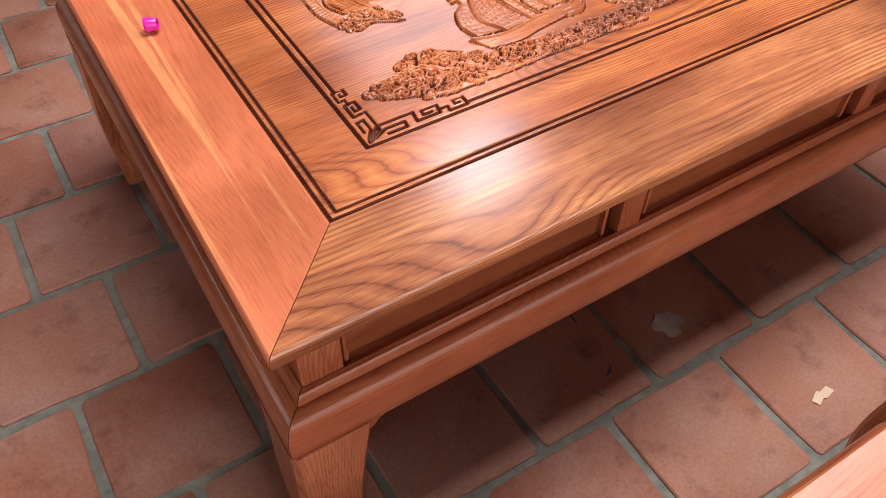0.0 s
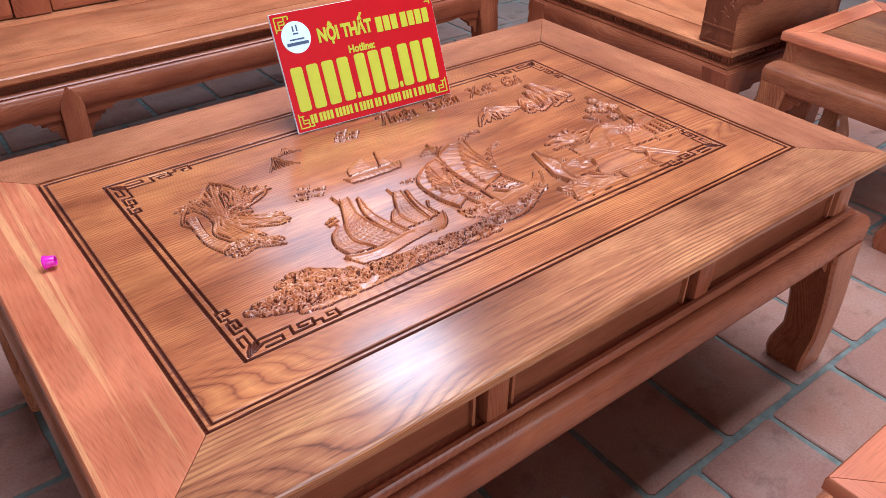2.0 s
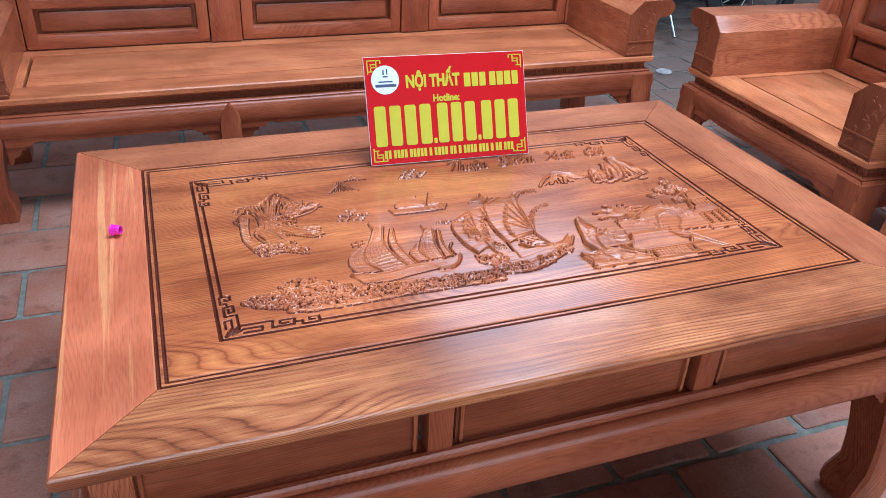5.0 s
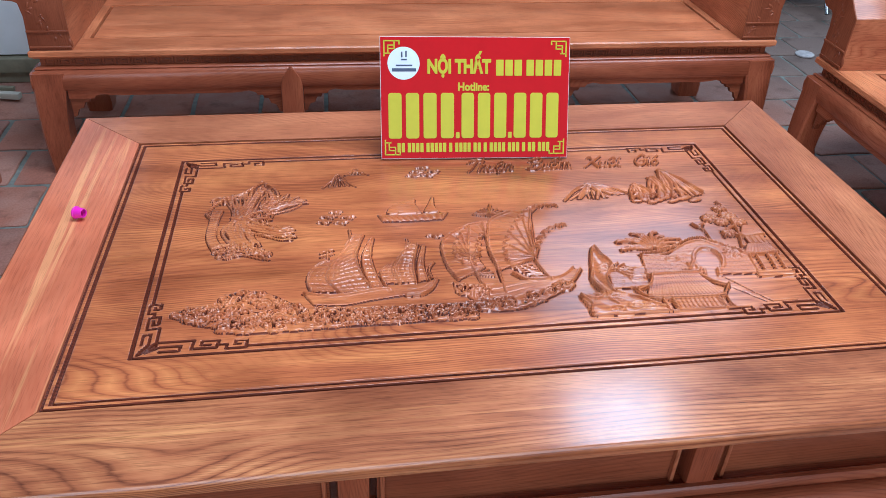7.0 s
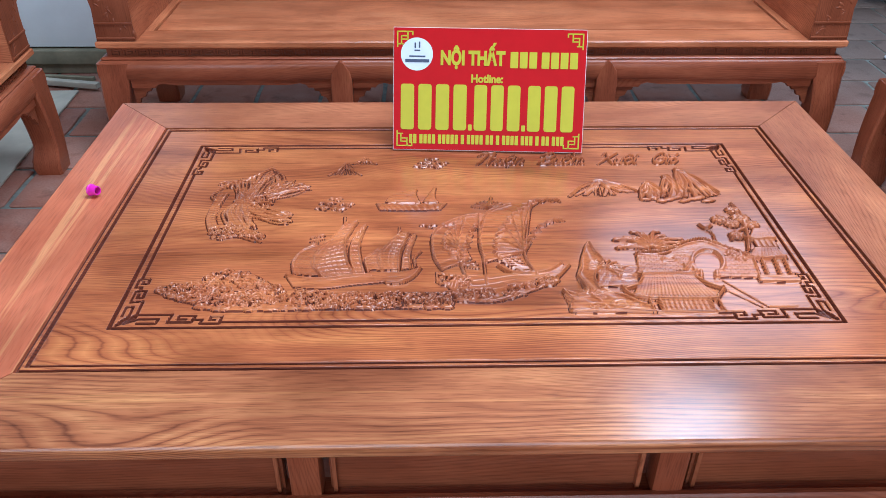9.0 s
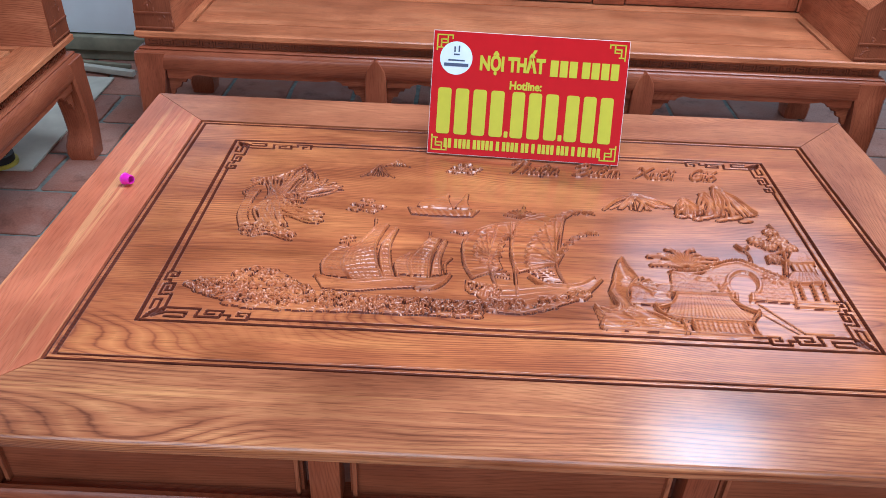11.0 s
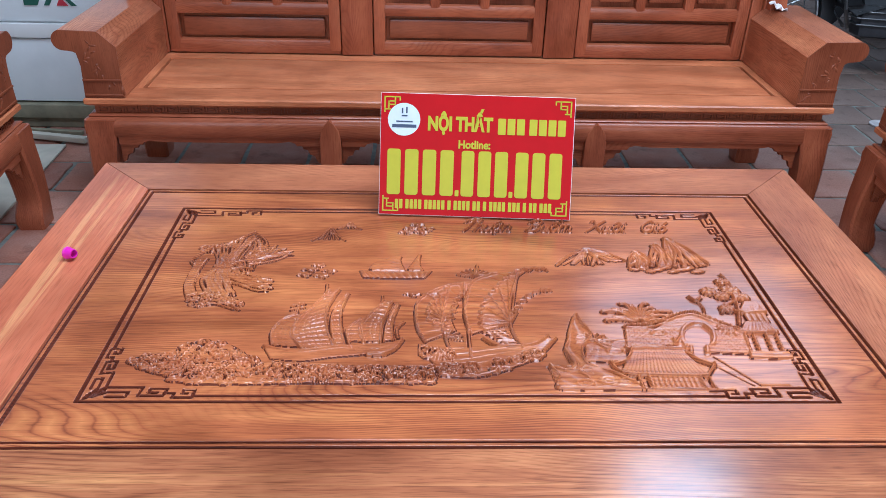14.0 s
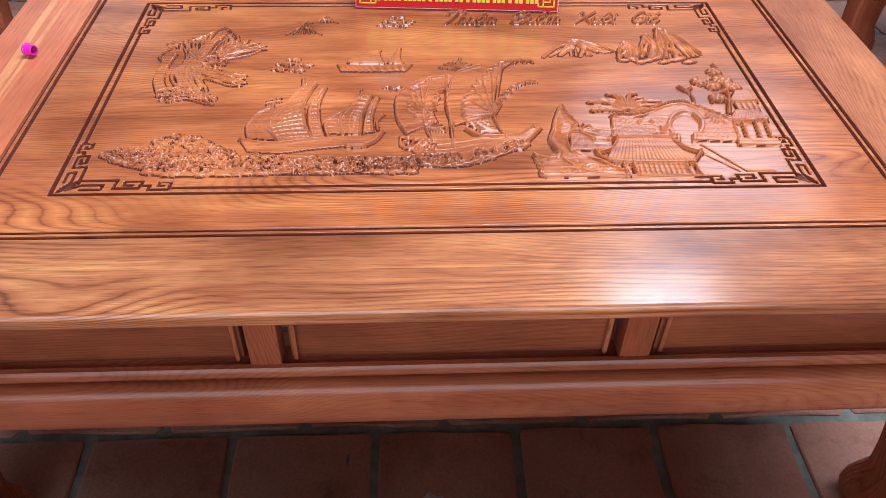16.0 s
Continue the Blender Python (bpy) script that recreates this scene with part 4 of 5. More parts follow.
def seat_unit(name, label, category, m, W, D, panels, group=""):
    """A seat on a low waisted base with hoof legs, scrolled arms and a panelled back; front at y = 0, back at y = D."""
    top = thing(name, m, label, category, group)
    rect = (-W / 2, W / 2, 0.0, D)
    # base rails and legs carry their shade in a darker wood than the seat
    for side in "snew":
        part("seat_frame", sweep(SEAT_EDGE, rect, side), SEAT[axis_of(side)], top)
        part("base_rail", sweep(SEAT_RAIL, rect, side), SHADED[axis_of(side)], top)
    inner = shrunk(rect, 0.108)
    bm = box(inner[0] + 0.055, inner[1] - 0.055, inner[2] + 0.0105, inner[3] - 0.004, SEAT_Z - 0.024, SEAT_Z - 0.0008, 0.0025)
    for x in (inner[0], inner[1] - 0.0455):
        part("end_cleat", box(x + 0.0003, x + 0.0455, inner[2] + 0.0003, inner[3] - 0.0003, SEAT_Z - 0.026, SEAT_Z, 0.001), SEAT["y"], top)
    part("seat_panel", bm, SEAT["x"], top, "pale worn seat panel")
    for side in "snew":
        w = shrunk(rect, 0.022)
        part("waist", sweep([(0.0, 0.350), (0.0, 0.380), (-0.02, 0.380), (-0.02, 0.350)], w, side), CARVED_SHADED[axis_of(side)], top)
    for length, mm in ((W - 0.07, pose(0, 0.022, 0.3645)), (D - 0.07, pose(-W / 2 + 0.022, D / 2, 0.3645, 0, 0, -90)), (D - 0.07, pose(W / 2 - 0.022, D / 2, 0.3645, 0, 0, 90))):
        bm = fret_band(length, 0.021)
        bm.transform(mm)
        part("carved_band", bm, CARVED_SHADED["x"], top, "band of carved key pattern", smooth=False)
    for x, y, sx, sy in corners(rect):
        part("leg", leg(x - 0.010 * sx, y - 0.010 * sy, sx, sy, 0.335, 0.094, 0.091, 0.006), SHADED["z"], top)
    # aprons with a cloud-shaped lower edge, between legs and spade-shaped middle posts
    n = 3 if panels > 1 else 1
    marks = [-W / 2 + 0.085, -0.43, 0.43, W / 2 - 0.085] if n == 3 else [-W / 2 + 0.085, W / 2 - 0.085]
    for i in range(n):
        a, b = marks[i], marks[i + 1]
        a, b = a + (0.035 if i else 0), b - (0.035 if i < n - 1 else 0)
        edge = [(0, -0.030), (0.075, -0.030), (0.080, -0.018), (0.10, -0.012), (0.125, -0.018), (0.15, -0.020)]
        low = [(a + u, 0.28 + v) for u, v in edge] + [(b - u, 0.28 + v) for u, v in edge[::-1]]
        part("apron", prism([(a, 0.285)] + low + [(b, 0.285)], "y", 0.001, 0.02, 0.002), SHADED["x"], top)
        for s, c in ((1, a), (-1, b)):
            poly = [(0, 0), (0.078, 0), (0.070, -0.014), (0.058, -0.012), (0.056, -0.026), (0.040, -0.024), (0.036, -0.044), (0.018, -0.046), (0.012, -0.07), (0, -0.075)]
            part("carved_bracket", prism([(c + s * u, 0.262 + v) for u, v in poly], "y", 0.008, 0.024, 0.002), CARVED_SHADED["x"], top)
        if i < n - 1:
            c = b + 0.035
            poly = [(-0.034, 0.0), (0.034, 0.0), (0.034, 0.28), (0.028, 0.31), (0.010, 0.335), (0.0, 0.345), (-0.010, 0.335), (-0.028, 0.31), (-0.034, 0.28)]
            part("middle_leg", prism([(c + u, v) for u, v in poly], "y", -0.013, 0.04, 0.003), SHADED["z"], top)
    for x in (-1, 1):
        for c in (0.1, D - 0.1):
            poly = [(0, 0.285), (0, 0.25), (0.07, 0.25), (0.08, 0.266), (0.14, 0.262), (0.14, 0.285)]
            s = 1 if c < D / 2 else -1
            part("apron", prism([(c - 0.02 * s + s * u, v) for u, v in poly], "x", x * (W / 2 - 0.001), x * (W / 2 - 0.02), 0.0015), SHADED["y"], top)
    # arms
    for s in (-1, 1):
        body = part("armrest", prism(arm_profile(s, s * (W / 2 - 0.128)), "y", 0.008, D - 0.055, 0.0025), WOOD["y"], top, "scrolled armrest with a carved front")
        part("front_plate", prism(arm_profile(s, s * (W / 2 - 0.127)), "y", 0.0045, 0.0085), CARVED_SHADED["z"], body, "darker carved front", smooth=False)
        for k in range(2):
            z = SEAT_Z + (0.008 if k == 0 else 0.055)
            part("moulding", box(*sorted((s * (W / 2 - 0.127), s * (W / 2 - 0.01))), 0.001, 0.008, z, z + 0.006, 0.0015), CARVED_SHADED["x"], body)
        bm = bmesh.new()
        rnd = random.Random(5 if s > 0 else 6)
        for k in range(16):
            f = k / 15
            x = s * (W / 2 - 0.115 + 0.045 * math.sin(3.2 * f) + 0.075 * f ** 2)
            z = SEAT_Z + 0.025 + 0.15 * f
            r = rnd.uniform(0.006, 0.011)
            bmesh.ops.create_uvsphere(bm, u_segments=8, v_segments=5, radius=1.0,
                                      matrix=Matrix.Translation((x + rnd.uniform(-0.018, 0.018), 0.008, z)) @ Matrix.Rotation(rnd.uniform(0, 3), 4, "Y") @ Matrix.Diagonal((r * 1.7, 0.005, r * 0.6, 1)))
        tagged(part("carving", bm, CARVED_SHADED["z"], body, "carved flower spray"), kind="stuff")
    # back
    yb = D - 0.05
    low, high = SEAT_Z + 0.004, 0.98
    inner0, inner1 = -W / 2 + 0.139, W / 2 - 0.139
    stile = 0.118
    pw = (inner1 - inner0 - stile * (panels - 1)) / panels
    back = part("backrest", box(-W / 2 + 0.02, W / 2 - 0.02, yb + 0.03, yb + 0.045, low, high, 0.002), CARVED_SHADED["z"], top)
    part("top_rail", box(-W / 2 + 0.02, W / 2 - 0.02, yb - 0.012, yb + 0.05, high - 0.06, high + 0.04, 0.012), SHADED["x"], back)
    for s in (-1, 1):
        part("back_post", box(*sorted((s * (W / 2 - 0.02), s * (W / 2 - 0.095))), yb - 0.016, yb + 0.05, low, high - 0.05, 0.006), SHADED["z"], back)
        part("back_post", box(*sorted((s * (W / 2 - 0.097), s * (W / 2 - 0.137))), yb - 0.004, yb + 0.03, low, high - 0.05, 0.004), SHADED["z"], back)
        poly = [(yb - 0.06, SEAT_Z + 0.20), (yb - 0.01, SEAT_Z + 0.20), (yb - 0.01, SEAT_Z + 0.31), (yb - 0.035, SEAT_Z + 0.29)]
        part("arm_bracket", prism(poly, "x", s * (W / 2 - 0.03), s * (W / 2 - 0.09), 0.004), SHADED["z"], back)
    for i in range(panels):
        a = inner0 + i * (pw + stile)
        b = a + pw
        if i:
            part("back_stile", box(a - stile + 0.002, a - 0.002, yb - 0.008, yb + 0.03, low, high - 0.06, 0.004), SHADED["z"], back)
        part("panel_rail", box(a, b, yb - 0.002, yb + 0.03, low, low + 0.052, 0.010), SHADED["x"], back)
        part("panel_rail", box(a, b, yb - 0.002, yb + 0.03, 0.547, 0.593, 0.014), SHADED["x"], back)
        for c, d in ((a, a + 0.044), (b - 0.044, b)):
            part("panel_stile", box(c, d, yb - 0.004, yb + 0.03, low + 0.01, high - 0.06, 0.010), SHADED["z"], back)
        part("lower_panel", box(a + 0.058, b - 0.058, yb + 0.012, yb + 0.03, 0.468, 0.536, 0.006), CARVED_SHADED["x"], back)
        bays = 3 if panels > 1 else 2
        bw = (pw - 0.088) / bays
        for k in range(bays):
            c = a + 0.044 + k * bw
            if k:
                part("mullion", box(c - 0.019, c + 0.019, yb - 0.003, yb + 0.03, 0.575, high - 0.06, 0.012), SHADED["z"], back)
            part("upper_panel", box(c + 0.032, c + bw - 0.032, yb + 0.012, yb + 0.03, 0.61, high - 0.08, 0.006), CARVED_SHADED["z"], back)
    return top


seat_unit("long_bench", "long varnished rosewood bench with three-panel back and scrolled arms", "sofa", pose(0.70, 1.645, 0), 2.385, 0.545, 3)
seat_unit("armchair", "varnished rosewood armchair with scrolled arms beside the table", "armchair", pose(1.935, 1.045, 0, 0, 0, -91.7), 0.90, 0.60, 1, "armchairs facing the table")
seat_unit("armchair", "varnished rosewood armchair with scrolled arms beside the table", "armchair", pose(-0.648, 1.148, 0, 0, 0, 92), 0.90, 0.60, 1, "armchairs facing the table")


def stool(label, x0, y0, w, d, high, group):
    """A square side table: framed top with an inlaid panel over a waist and a low base with hoof legs."""
    top = thing("side_table", pose(x0 + w / 2, y0 + d / 2, 0), label, "side table", group)
    rect = (-w / 2, w / 2, -d / 2, d / 2)
    inner = shrunk(rect, 0.075)
    edge = [(0.0, high), (0.072, high), (0.075, high - 0.004), (0.075, high - 0.024), (0.070, high - 0.028), (0.0, high - 0.028)]
    for side in "snew":
        part("frame_board", sweep(edge, inner, side), RED[axis_of(side)], top)
        ws = shrunk(rect, 0.020)
        part("waist", sweep([(0.0, high - 0.027), (0.0, high - 0.095), (-0.02, high - 0.095), (-0.02, high - 0.027)], ws, side), WOOD[axis_of(side)], top)
        rail = [(-0.04, high - 0.085), (-0.016, high - 0.085), (-0.006, high - 0.088), (0.006, high - 0.094), (0.016, high - 0.104), (0.020, high - 0.12), (0.018, high - 0.158), (0.010, high - 0.168), (-0.04, high - 0.168)]
        part("base_rail", sweep(rail, rect, side), WOOD[axis_of(side)], top)
    part("inlay", box(inner[0] + 0.002, inner[1] - 0.002, inner[2] + 0.002, inner[3] - 0.002, high - 0.02, high - 0.002, 0.001), BURL, top, "dark burl wood inlay")
    for x, y, sx, sy in corners(rect):
        part("corner_post", box(x + 0.014 * sx, x + 0.05 * sx, y + 0.014 * sy, y + 0.05 * sy, high - 0.09, high - 0.027, 0.004), WOOD["z"], top)
        part("leg", leg(x - 0.020 * sx, y - 0.020 * sy, sx, sy, high - 0.15, 0.08, 0.09, 0.012), WOOD["z"], top)
        poly = [(0, 0), (0.075, 0), (0.066, -0.014), (0.052, -0.013), (0.05, -0.03), (0.034, -0.03), (0.03, -0.05), (0.012, -0.056), (0, -0.07)]
        part("carved_bracket", prism([(x - 0.02 * sx + sx * (0.076 + u), high - 0.165 + v) for u, v in poly], "y", y - 0.004 * sy, y + 0.012 * sy, 0.002), CARVED_SHADED["x"], top)
        part("carved_bracket", prism([(y - 0.02 * sy + sy * (0.076 + u), high - 0.165 + v) for u, v in poly], "x", x - 0.004 * sx, x + 0.012 * sx, 0.002), CARVED_SHADED["y"], top)
    return top


stool("reddish square side table with a dark burl inlay", 1.95, -0.03, 0.50, 0.50, 0.50, "square side tables")
stool("low reddish square side table on hoof legs", 0.67, -0.915, 0.47, 0.47, 0.405, "square side tables")
stool("reddish side table with a smooth pale top", 0.01, -0.972, 0.50, 0.50, 0.405, "square side tables")


# ---------------------------------------------------------------- the notice on the table
SIGN_RED = plain("red_print", (0.50, 0.003, 0.007), 0.45, vary=0.05, scale=30, bumpy=0.02, gloss=0.14)
SIGN_YELLOW = plain("yellow_print", (0.56, 0.51, 0.03), 0.4, vary=0.05, scale=30, bumpy=0.02, gloss=0.2)
SIGN_WHITE = plain("pale_blue_print", (0.72, 0.80, 0.88), 0.35, vary=0.04, scale=30, bumpy=0.02)
SIGN_DARK = plain("navy_print", (0.05, 0.07, 0.13), 0.4, vary=0.05, scale=30, bumpy=0.02)
WHITE_EDGE = plain("white_foam_edge", (0.8, 0.8, 0.8), 0.6, vary=0.05)
SW, SH = 0.372, 0.234
sign = thing("notice_board", pose(0.662, 0.6175, TOP + 0.0035, -23.2, 0, -3.1), "red notice board with yellow writing leaning on the table", "sign")
part("board", box(-SW / 2, SW / 2, 0.0004, 0.0055, 0, SH, 0.0006), WHITE_EDGE, sign, "white foam core")
part("printed_face", box(-SW / 2 + 0.001, SW / 2 - 0.001, -0.0004, 0.0006, 0.001, SH - 0.001, 0), SIGN_RED, sign, "glossy red face", smooth=False)


def print_bar(u0, u1, v0, v1, mat=SIGN_YELLOW, name="print_bar", lean=0.0, round_=0.0015):
    """A flat printed bar; u from the left edge, v from the top, as shares of the board."""
    bm = box((u0 - 0.5) * SW, (u1 - 0.5) * SW, -0.0010, -0.0003, (1 - v1) * SH, (1 - v0) * SH, 0)
    es = [e for e in bm.edges if abs(e.verts[0].co.y - e.verts[1].co.y) > 0.0003]
    bmesh.ops.bevel(bm, geom=es, offset=min(round_, 0.45 * (u1 - u0) * SW), segments=3, affect="EDGES", profile=0.5)
    return part(name, bm, mat, sign, smooth=False)


def bar_row(u0, u1, v0, v1, words, gap=0.22, space=0.6, round_=0.0012):
    """A row of bars, one for each sign of writing, in words of so many signs."""
    total = sum(words) + gap * (sum(words) - len(words)) + space * (len(words) - 1)
    k = (u1 - u0) / total
    u = u0
    for w in words:
        for i in range(w):
            print_bar(u, u + k, v0, v1, round_=round_)
            u += k * (1 + (gap if i < w - 1 else space))


bar_row(0.607, 0.955, 0.185, 0.315, (3, 4))
lettering("printed_word", "NỘI THẤT", 0.036, 0.335 * SW, 0.0004, pose((0.411 - 0.5) * SW, -0.0008, (1 - 0.246) * SH, 90, 0, 0), SIGN_YELLOW, sign, "yellow printed words", 0.0, 0.0018)
bar_row(0.04, 0.385, 0.455, 0.83, (4,), 0.32, round_=0.005)
print_bar(0.40 - 0.005, 0.415, 0.78, 0.83)
print_bar(0.675, 0.695, 0.78, 0.83)
bar_row(0.425, 0.665, 0.455, 0.83, (3,), 0.32, round_=0.005)
bar_row(0.705, 0.945, 0.455, 0.83, (3,), 0.32, round_=0.005)
bar_row(0.085, 0.90, 0.868, 0.945, (2, 4, 5, 1, 4, 2, 1, 4, 3, 1, 2, 3), 0.3, 0.9, 0.0008)
lettering("printed_word", "Hotline:", 0.021, 0.165 * SW, 0.0004, pose((0.488 - 0.5) * SW, -0.0008, (1 - 0.408) * SH, 90, 0, 0), SIGN_YELLOW, sign, "yellow printed word", 0.0, 0.0008)
disc = bmesh.new()
bmesh.ops.create_circle(disc, cap_ends=True, segments=40, radius=0.031, matrix=pose((0.122 - 0.5) * SW, -0.0009, (1 - 0.215) * SH, 90, 0, 0))
badge = part("badge", disc, SIGN_WHITE, sign, "pale round badge", smooth=False)
for u, v, w, h in ((0.113, 0.145, 0.008, 0.045), (0.135, 0.140, 0.008, 0.05), (0.124, 0.185, 0.03, 0.012), (0.124, 0.232, 0.085, 0.012), (0.124, 0.268, 0.125, 0.026)):
    part("badge_mark", box((u - w / 2 - 0.5) * SW, (u + w / 2 - 0.5) * SW, -0.0013, -0.0009, (1 - v - h / 2) * SH, (1 - v + h / 2) * SH, 0), SIGN_DARK, badge, smooth=False)
for cu_, sx in ((0.018, 1), (0.982, -1)):
    for cv, sy in ((0.03, 1), (0.97, -1)):
        bm = bmesh.new()
        for a, b, c, d in ((0, 0.085, 0, 0.010), (0, 0.007, 0, 0.13), (0.02, 0.06, 0.035, 0.045), (0.02, 0.027, 0.035, 0.11), (0.053, 0.06, 0.0, 0.07), (0.02, 0.06, 0.062, 0.072), (0.0, 0.035, 0.1, 0.11), (0.078, 0.085, 0.0, 0.035)):
            u0, u1 = sorted((cu_ + sx * a, cu_ + sx * b))
            v0, v1 = sorted((cv + sy * c, cv + sy * d))
            box((u0 - 0.5) * SW, (u1 - 0.5) * SW, -0.0009, -0.0003, (1 - v1) * SH, (1 - v0) * SH, 0, bm)
        part("corner_ornament", bm, SIGN_YELLOW, sign, "yellow key ornament", smooth=False)
part("rear_prop", prism([(0.700, 0.700), (0.706, 0.700), (0.742, TOP + 0.001), (0.735, TOP + 0.001)], "x", 0.64, 0.68), WHITE_EDGE, sign, world=True)

# ---------------------------------------------------------------- small things on table and floor
PINK = plain("pink_plastic", (0.80, 0.02, 0.48), 0.3, vary=0.08, scale=80, bumpy=0.02, coat=0.3)


def turned(profile, segments=24, ribs=0.0):
    """A solid of revolution about z from (radius, height) pairs; ribs: fluting of the side."""
    bm = bmesh.new()
    rows = []
    for r, z in profile:
        rows.append([bm.verts.new((r * (1 + ribs * (k % 2)) * math.cos(2 * math.pi * k / segments), r * (1 + ribs * (k % 2)) * math.sin(2 * math.pi * k / segments), z)) for k in range(segments)])
    for a, b in zip(rows, rows[1:]):
        for k in range(segments):
            bm.faces.new((a[k], a[(k + 1) % segments], b[(k + 1) % segments], b[k]))
    bm.faces.new(rows[0][::-1])
    bm.faces.new(rows[-1])
    return bm


cap = single("pink_bottle_stopper", turned([(0.0125, 0.0), (0.0130, 0.003), (0.0118, 0.004), (0.0095, 0.020), (0.0090, 0.021), (0.0078, 0.021), (0.0095, 0.004)], 20, 0.05), PINK, "small pink plastic stopper lying on the table's edge board", "stopper")
cap.matrix_basis = pose(-0.056, 0.460, TOP + 0.0112, 0, 83, -25) @ Matrix.Scale(0.82, 4)

PAPER = plain("cream_paper", (0.72, 0.58, 0.42), 0.8, vary=0.1)
TISSUE = plain("white_tissue", (0.8, 0.76, 0.75), 0.85, vary=0.08, scale=60)
CHALK = plain("dried_plaster_spill", (0.46, 0.43, 0.42), 0.9, vary=0.25, scale=50)


def scrap(name, outline, z, mat, label, category, thick=0.0012, crumple=0.0):
    bm = prism([(x, y) for x, y in outline], "z", 0, thick)
    if crumple:
        bmesh.ops.triangulate(bm, faces=bm.faces)
        bmesh.ops.subdivide_edges(bm, edges=bm.edges, cuts=3, use_grid_fill=True)
        for v in bm.verts:
            v.co.z += crumple * (0.5 + noise.noise(v.co * 60))
    bmesh.ops.translate(bm, verts=bm.verts, vec=(0, 0, z))
    return single(name, bm, mat, label, category)


scrap("paper_scrap", [(0.700, -0.328), (0.722, -0.318), (0.726, -0.323), (0.744, -0.320), (0.750, -0.334), (0.728, -0.338), (0.722, -0.335), (0.706, -0.341)], 0.0012, PAPER, "torn scrap of cream paper on the tiles", "paper")
rs = random.Random(9)
scrap("plaster_spill", [(0.600 + (0.030 + rs.uniform(-0.009, 0.010)) * math.cos(a / 14 * 6.283), -0.075 + (0.027 + rs.uniform(-0.009, 0.009)) * math.sin(a / 14 * 6.283)) for a in range(14)], 0.0013, CHALK, "dried white plaster spill on the tiles", "stain", 0.0008)
for k, (x, y, a) in enumerate(((0.44, -0.10, 0.6), (0.395, -0.125, 1.9), (0.455, 0.02, 1.5))):
    scrap("wood_shaving", [(x + 0.016 * math.cos(a), y + 0.016 * math.sin(a)), (x - 0.002, y + 0.002), (x - 0.016 * math.cos(a), y - 0.014 * math.sin(a)), (x + 0.002, y - 0.003)], 0.0012, SIGN_DARK, "dark wood shaving on the tiles", "shaving")
lid = single("plastic_saucer", turned([(0.040, 0.0), (0.043, 0.003), (0.043, 0.008), (0.038, 0.011), (0.030, 0.009)], 28), CHALK, "small dull clear plastic saucer lying on the floor", "saucer")
lid.matrix_basis = pose(2.626, 2.549, 0.001)
jar = single("plastic_bucket", turned([(0.036, 0.0), (0.040, 0.004), (0.046, 0.15), (0.050, 0.155), (0.050, 0.165), (0.044, 0.165), (0.038, 0.02)], 28), TISSUE, "small white plastic bucket beside the armchair", "bucket")
jar.matrix_basis = pose(2.13, 0.535, 0.001)
tag_ = scrap("tissue", [(-0.03, -0.02), (0.032, -0.026), (0.028, 0.025), (-0.02, 0.03)], 0.0, TISSUE, "crumpled white tissue on the bench's armrest", "tissue", 0.003, 0.018)
tag_.matrix_basis = pose(1.815, 2.060, SEAT_Z + 0.213, 18, 12, 30)

# ---------------------------------------------------------------- behind the left armchair
PALE = plain("pale_painted_metal", (0.78, 0.82, 0.84), 0.45, vary=0.06, scale=5, bumpy=0.03)
STRIP = plain("white_metal_strip", (0.80, 0.81, 0.80), 0.4, vary=0.04, scale=8, bumpy=0.02)
TIMBER = plain("grey_green_timber", (0.26, 0.24, 0.16), 0.8, vary=0.25, scale=14, bumpy=0.3)
RAWPLY = plain("pale_plywood", (0.50, 0.47, 0.38), 0.8, vary=0.15, scale=9, bumpy=0.2)
LETTER_GREEN, LETTER_RED = plain("green_lettering", (0.02, 0.10, 0.07), 0.5, vary=0.05), plain("red_lettering", (0.45, 0.03, 0.05), 0.5, vary=0.05)
cabinet = thing("white_cabinet", pose(-1.75, 2.62, 0), "pale painted metal cabinet with coloured lettering", "cabinet")
part("body", box(-3.0, -0.50, 2.44, 2.80, 0.105, 1.6, 0.008), PALE, cabinet, world=True)
part("upper_panel", box(-2.98, -0.51, 2.425, 2.44, 0.437, 1.2, 0.003), PALE, cabinet, world=True)
part("strip", box(-2.99, -0.505, 2.415, 2.44, 0.374, 0.43, 0.004), STRIP, cabinet, "white metal strip", world=True)
part("lower_panel", box(-2.98, -0.51, 2.425, 2.44, 0.11, 0.368, 0.003), PALE, cabinet, world=True)
for poly, mat in (([(-0.905, 0.50), (-0.885, 0.50), (-0.845, 0.565), (-0.862, 0.572)], LETTER_GREEN), ([(-0.845, 0.565), (-0.862, 0.572), (-0.80, 0.50), (-0.78, 0.50)], LETTER_GREEN),
                  ([(-0.856, 0.50), (-0.812, 0.50), (-0.838, 0.532)], LETTER_RED), ([(-0.98, 0.50), (-0.93, 0.50), (-0.92, 0.52), (-0.92, 0.57), (-0.94, 0.57), (-0.945, 0.525), (-0.98, 0.52)], LETTER_GREEN)):
    part("lettering", prism(poly, "y", 2.4205, 2.4255), mat, cabinet, "coloured lettering", smooth=False, world=True)
single("timber_plinth", box(-3.05, -0.47, 2.395, 2.80, 0.046, 0.103, 0.006), TIMBER, "grey-green timber plinth under the cabinet", "timber")
single("timber_plinth", box(-3.05, -0.46, 2.41, 2.80, 0.001, 0.044, 0.006), TIMBER, "grey-green timber plinth under the cabinet", "timber")
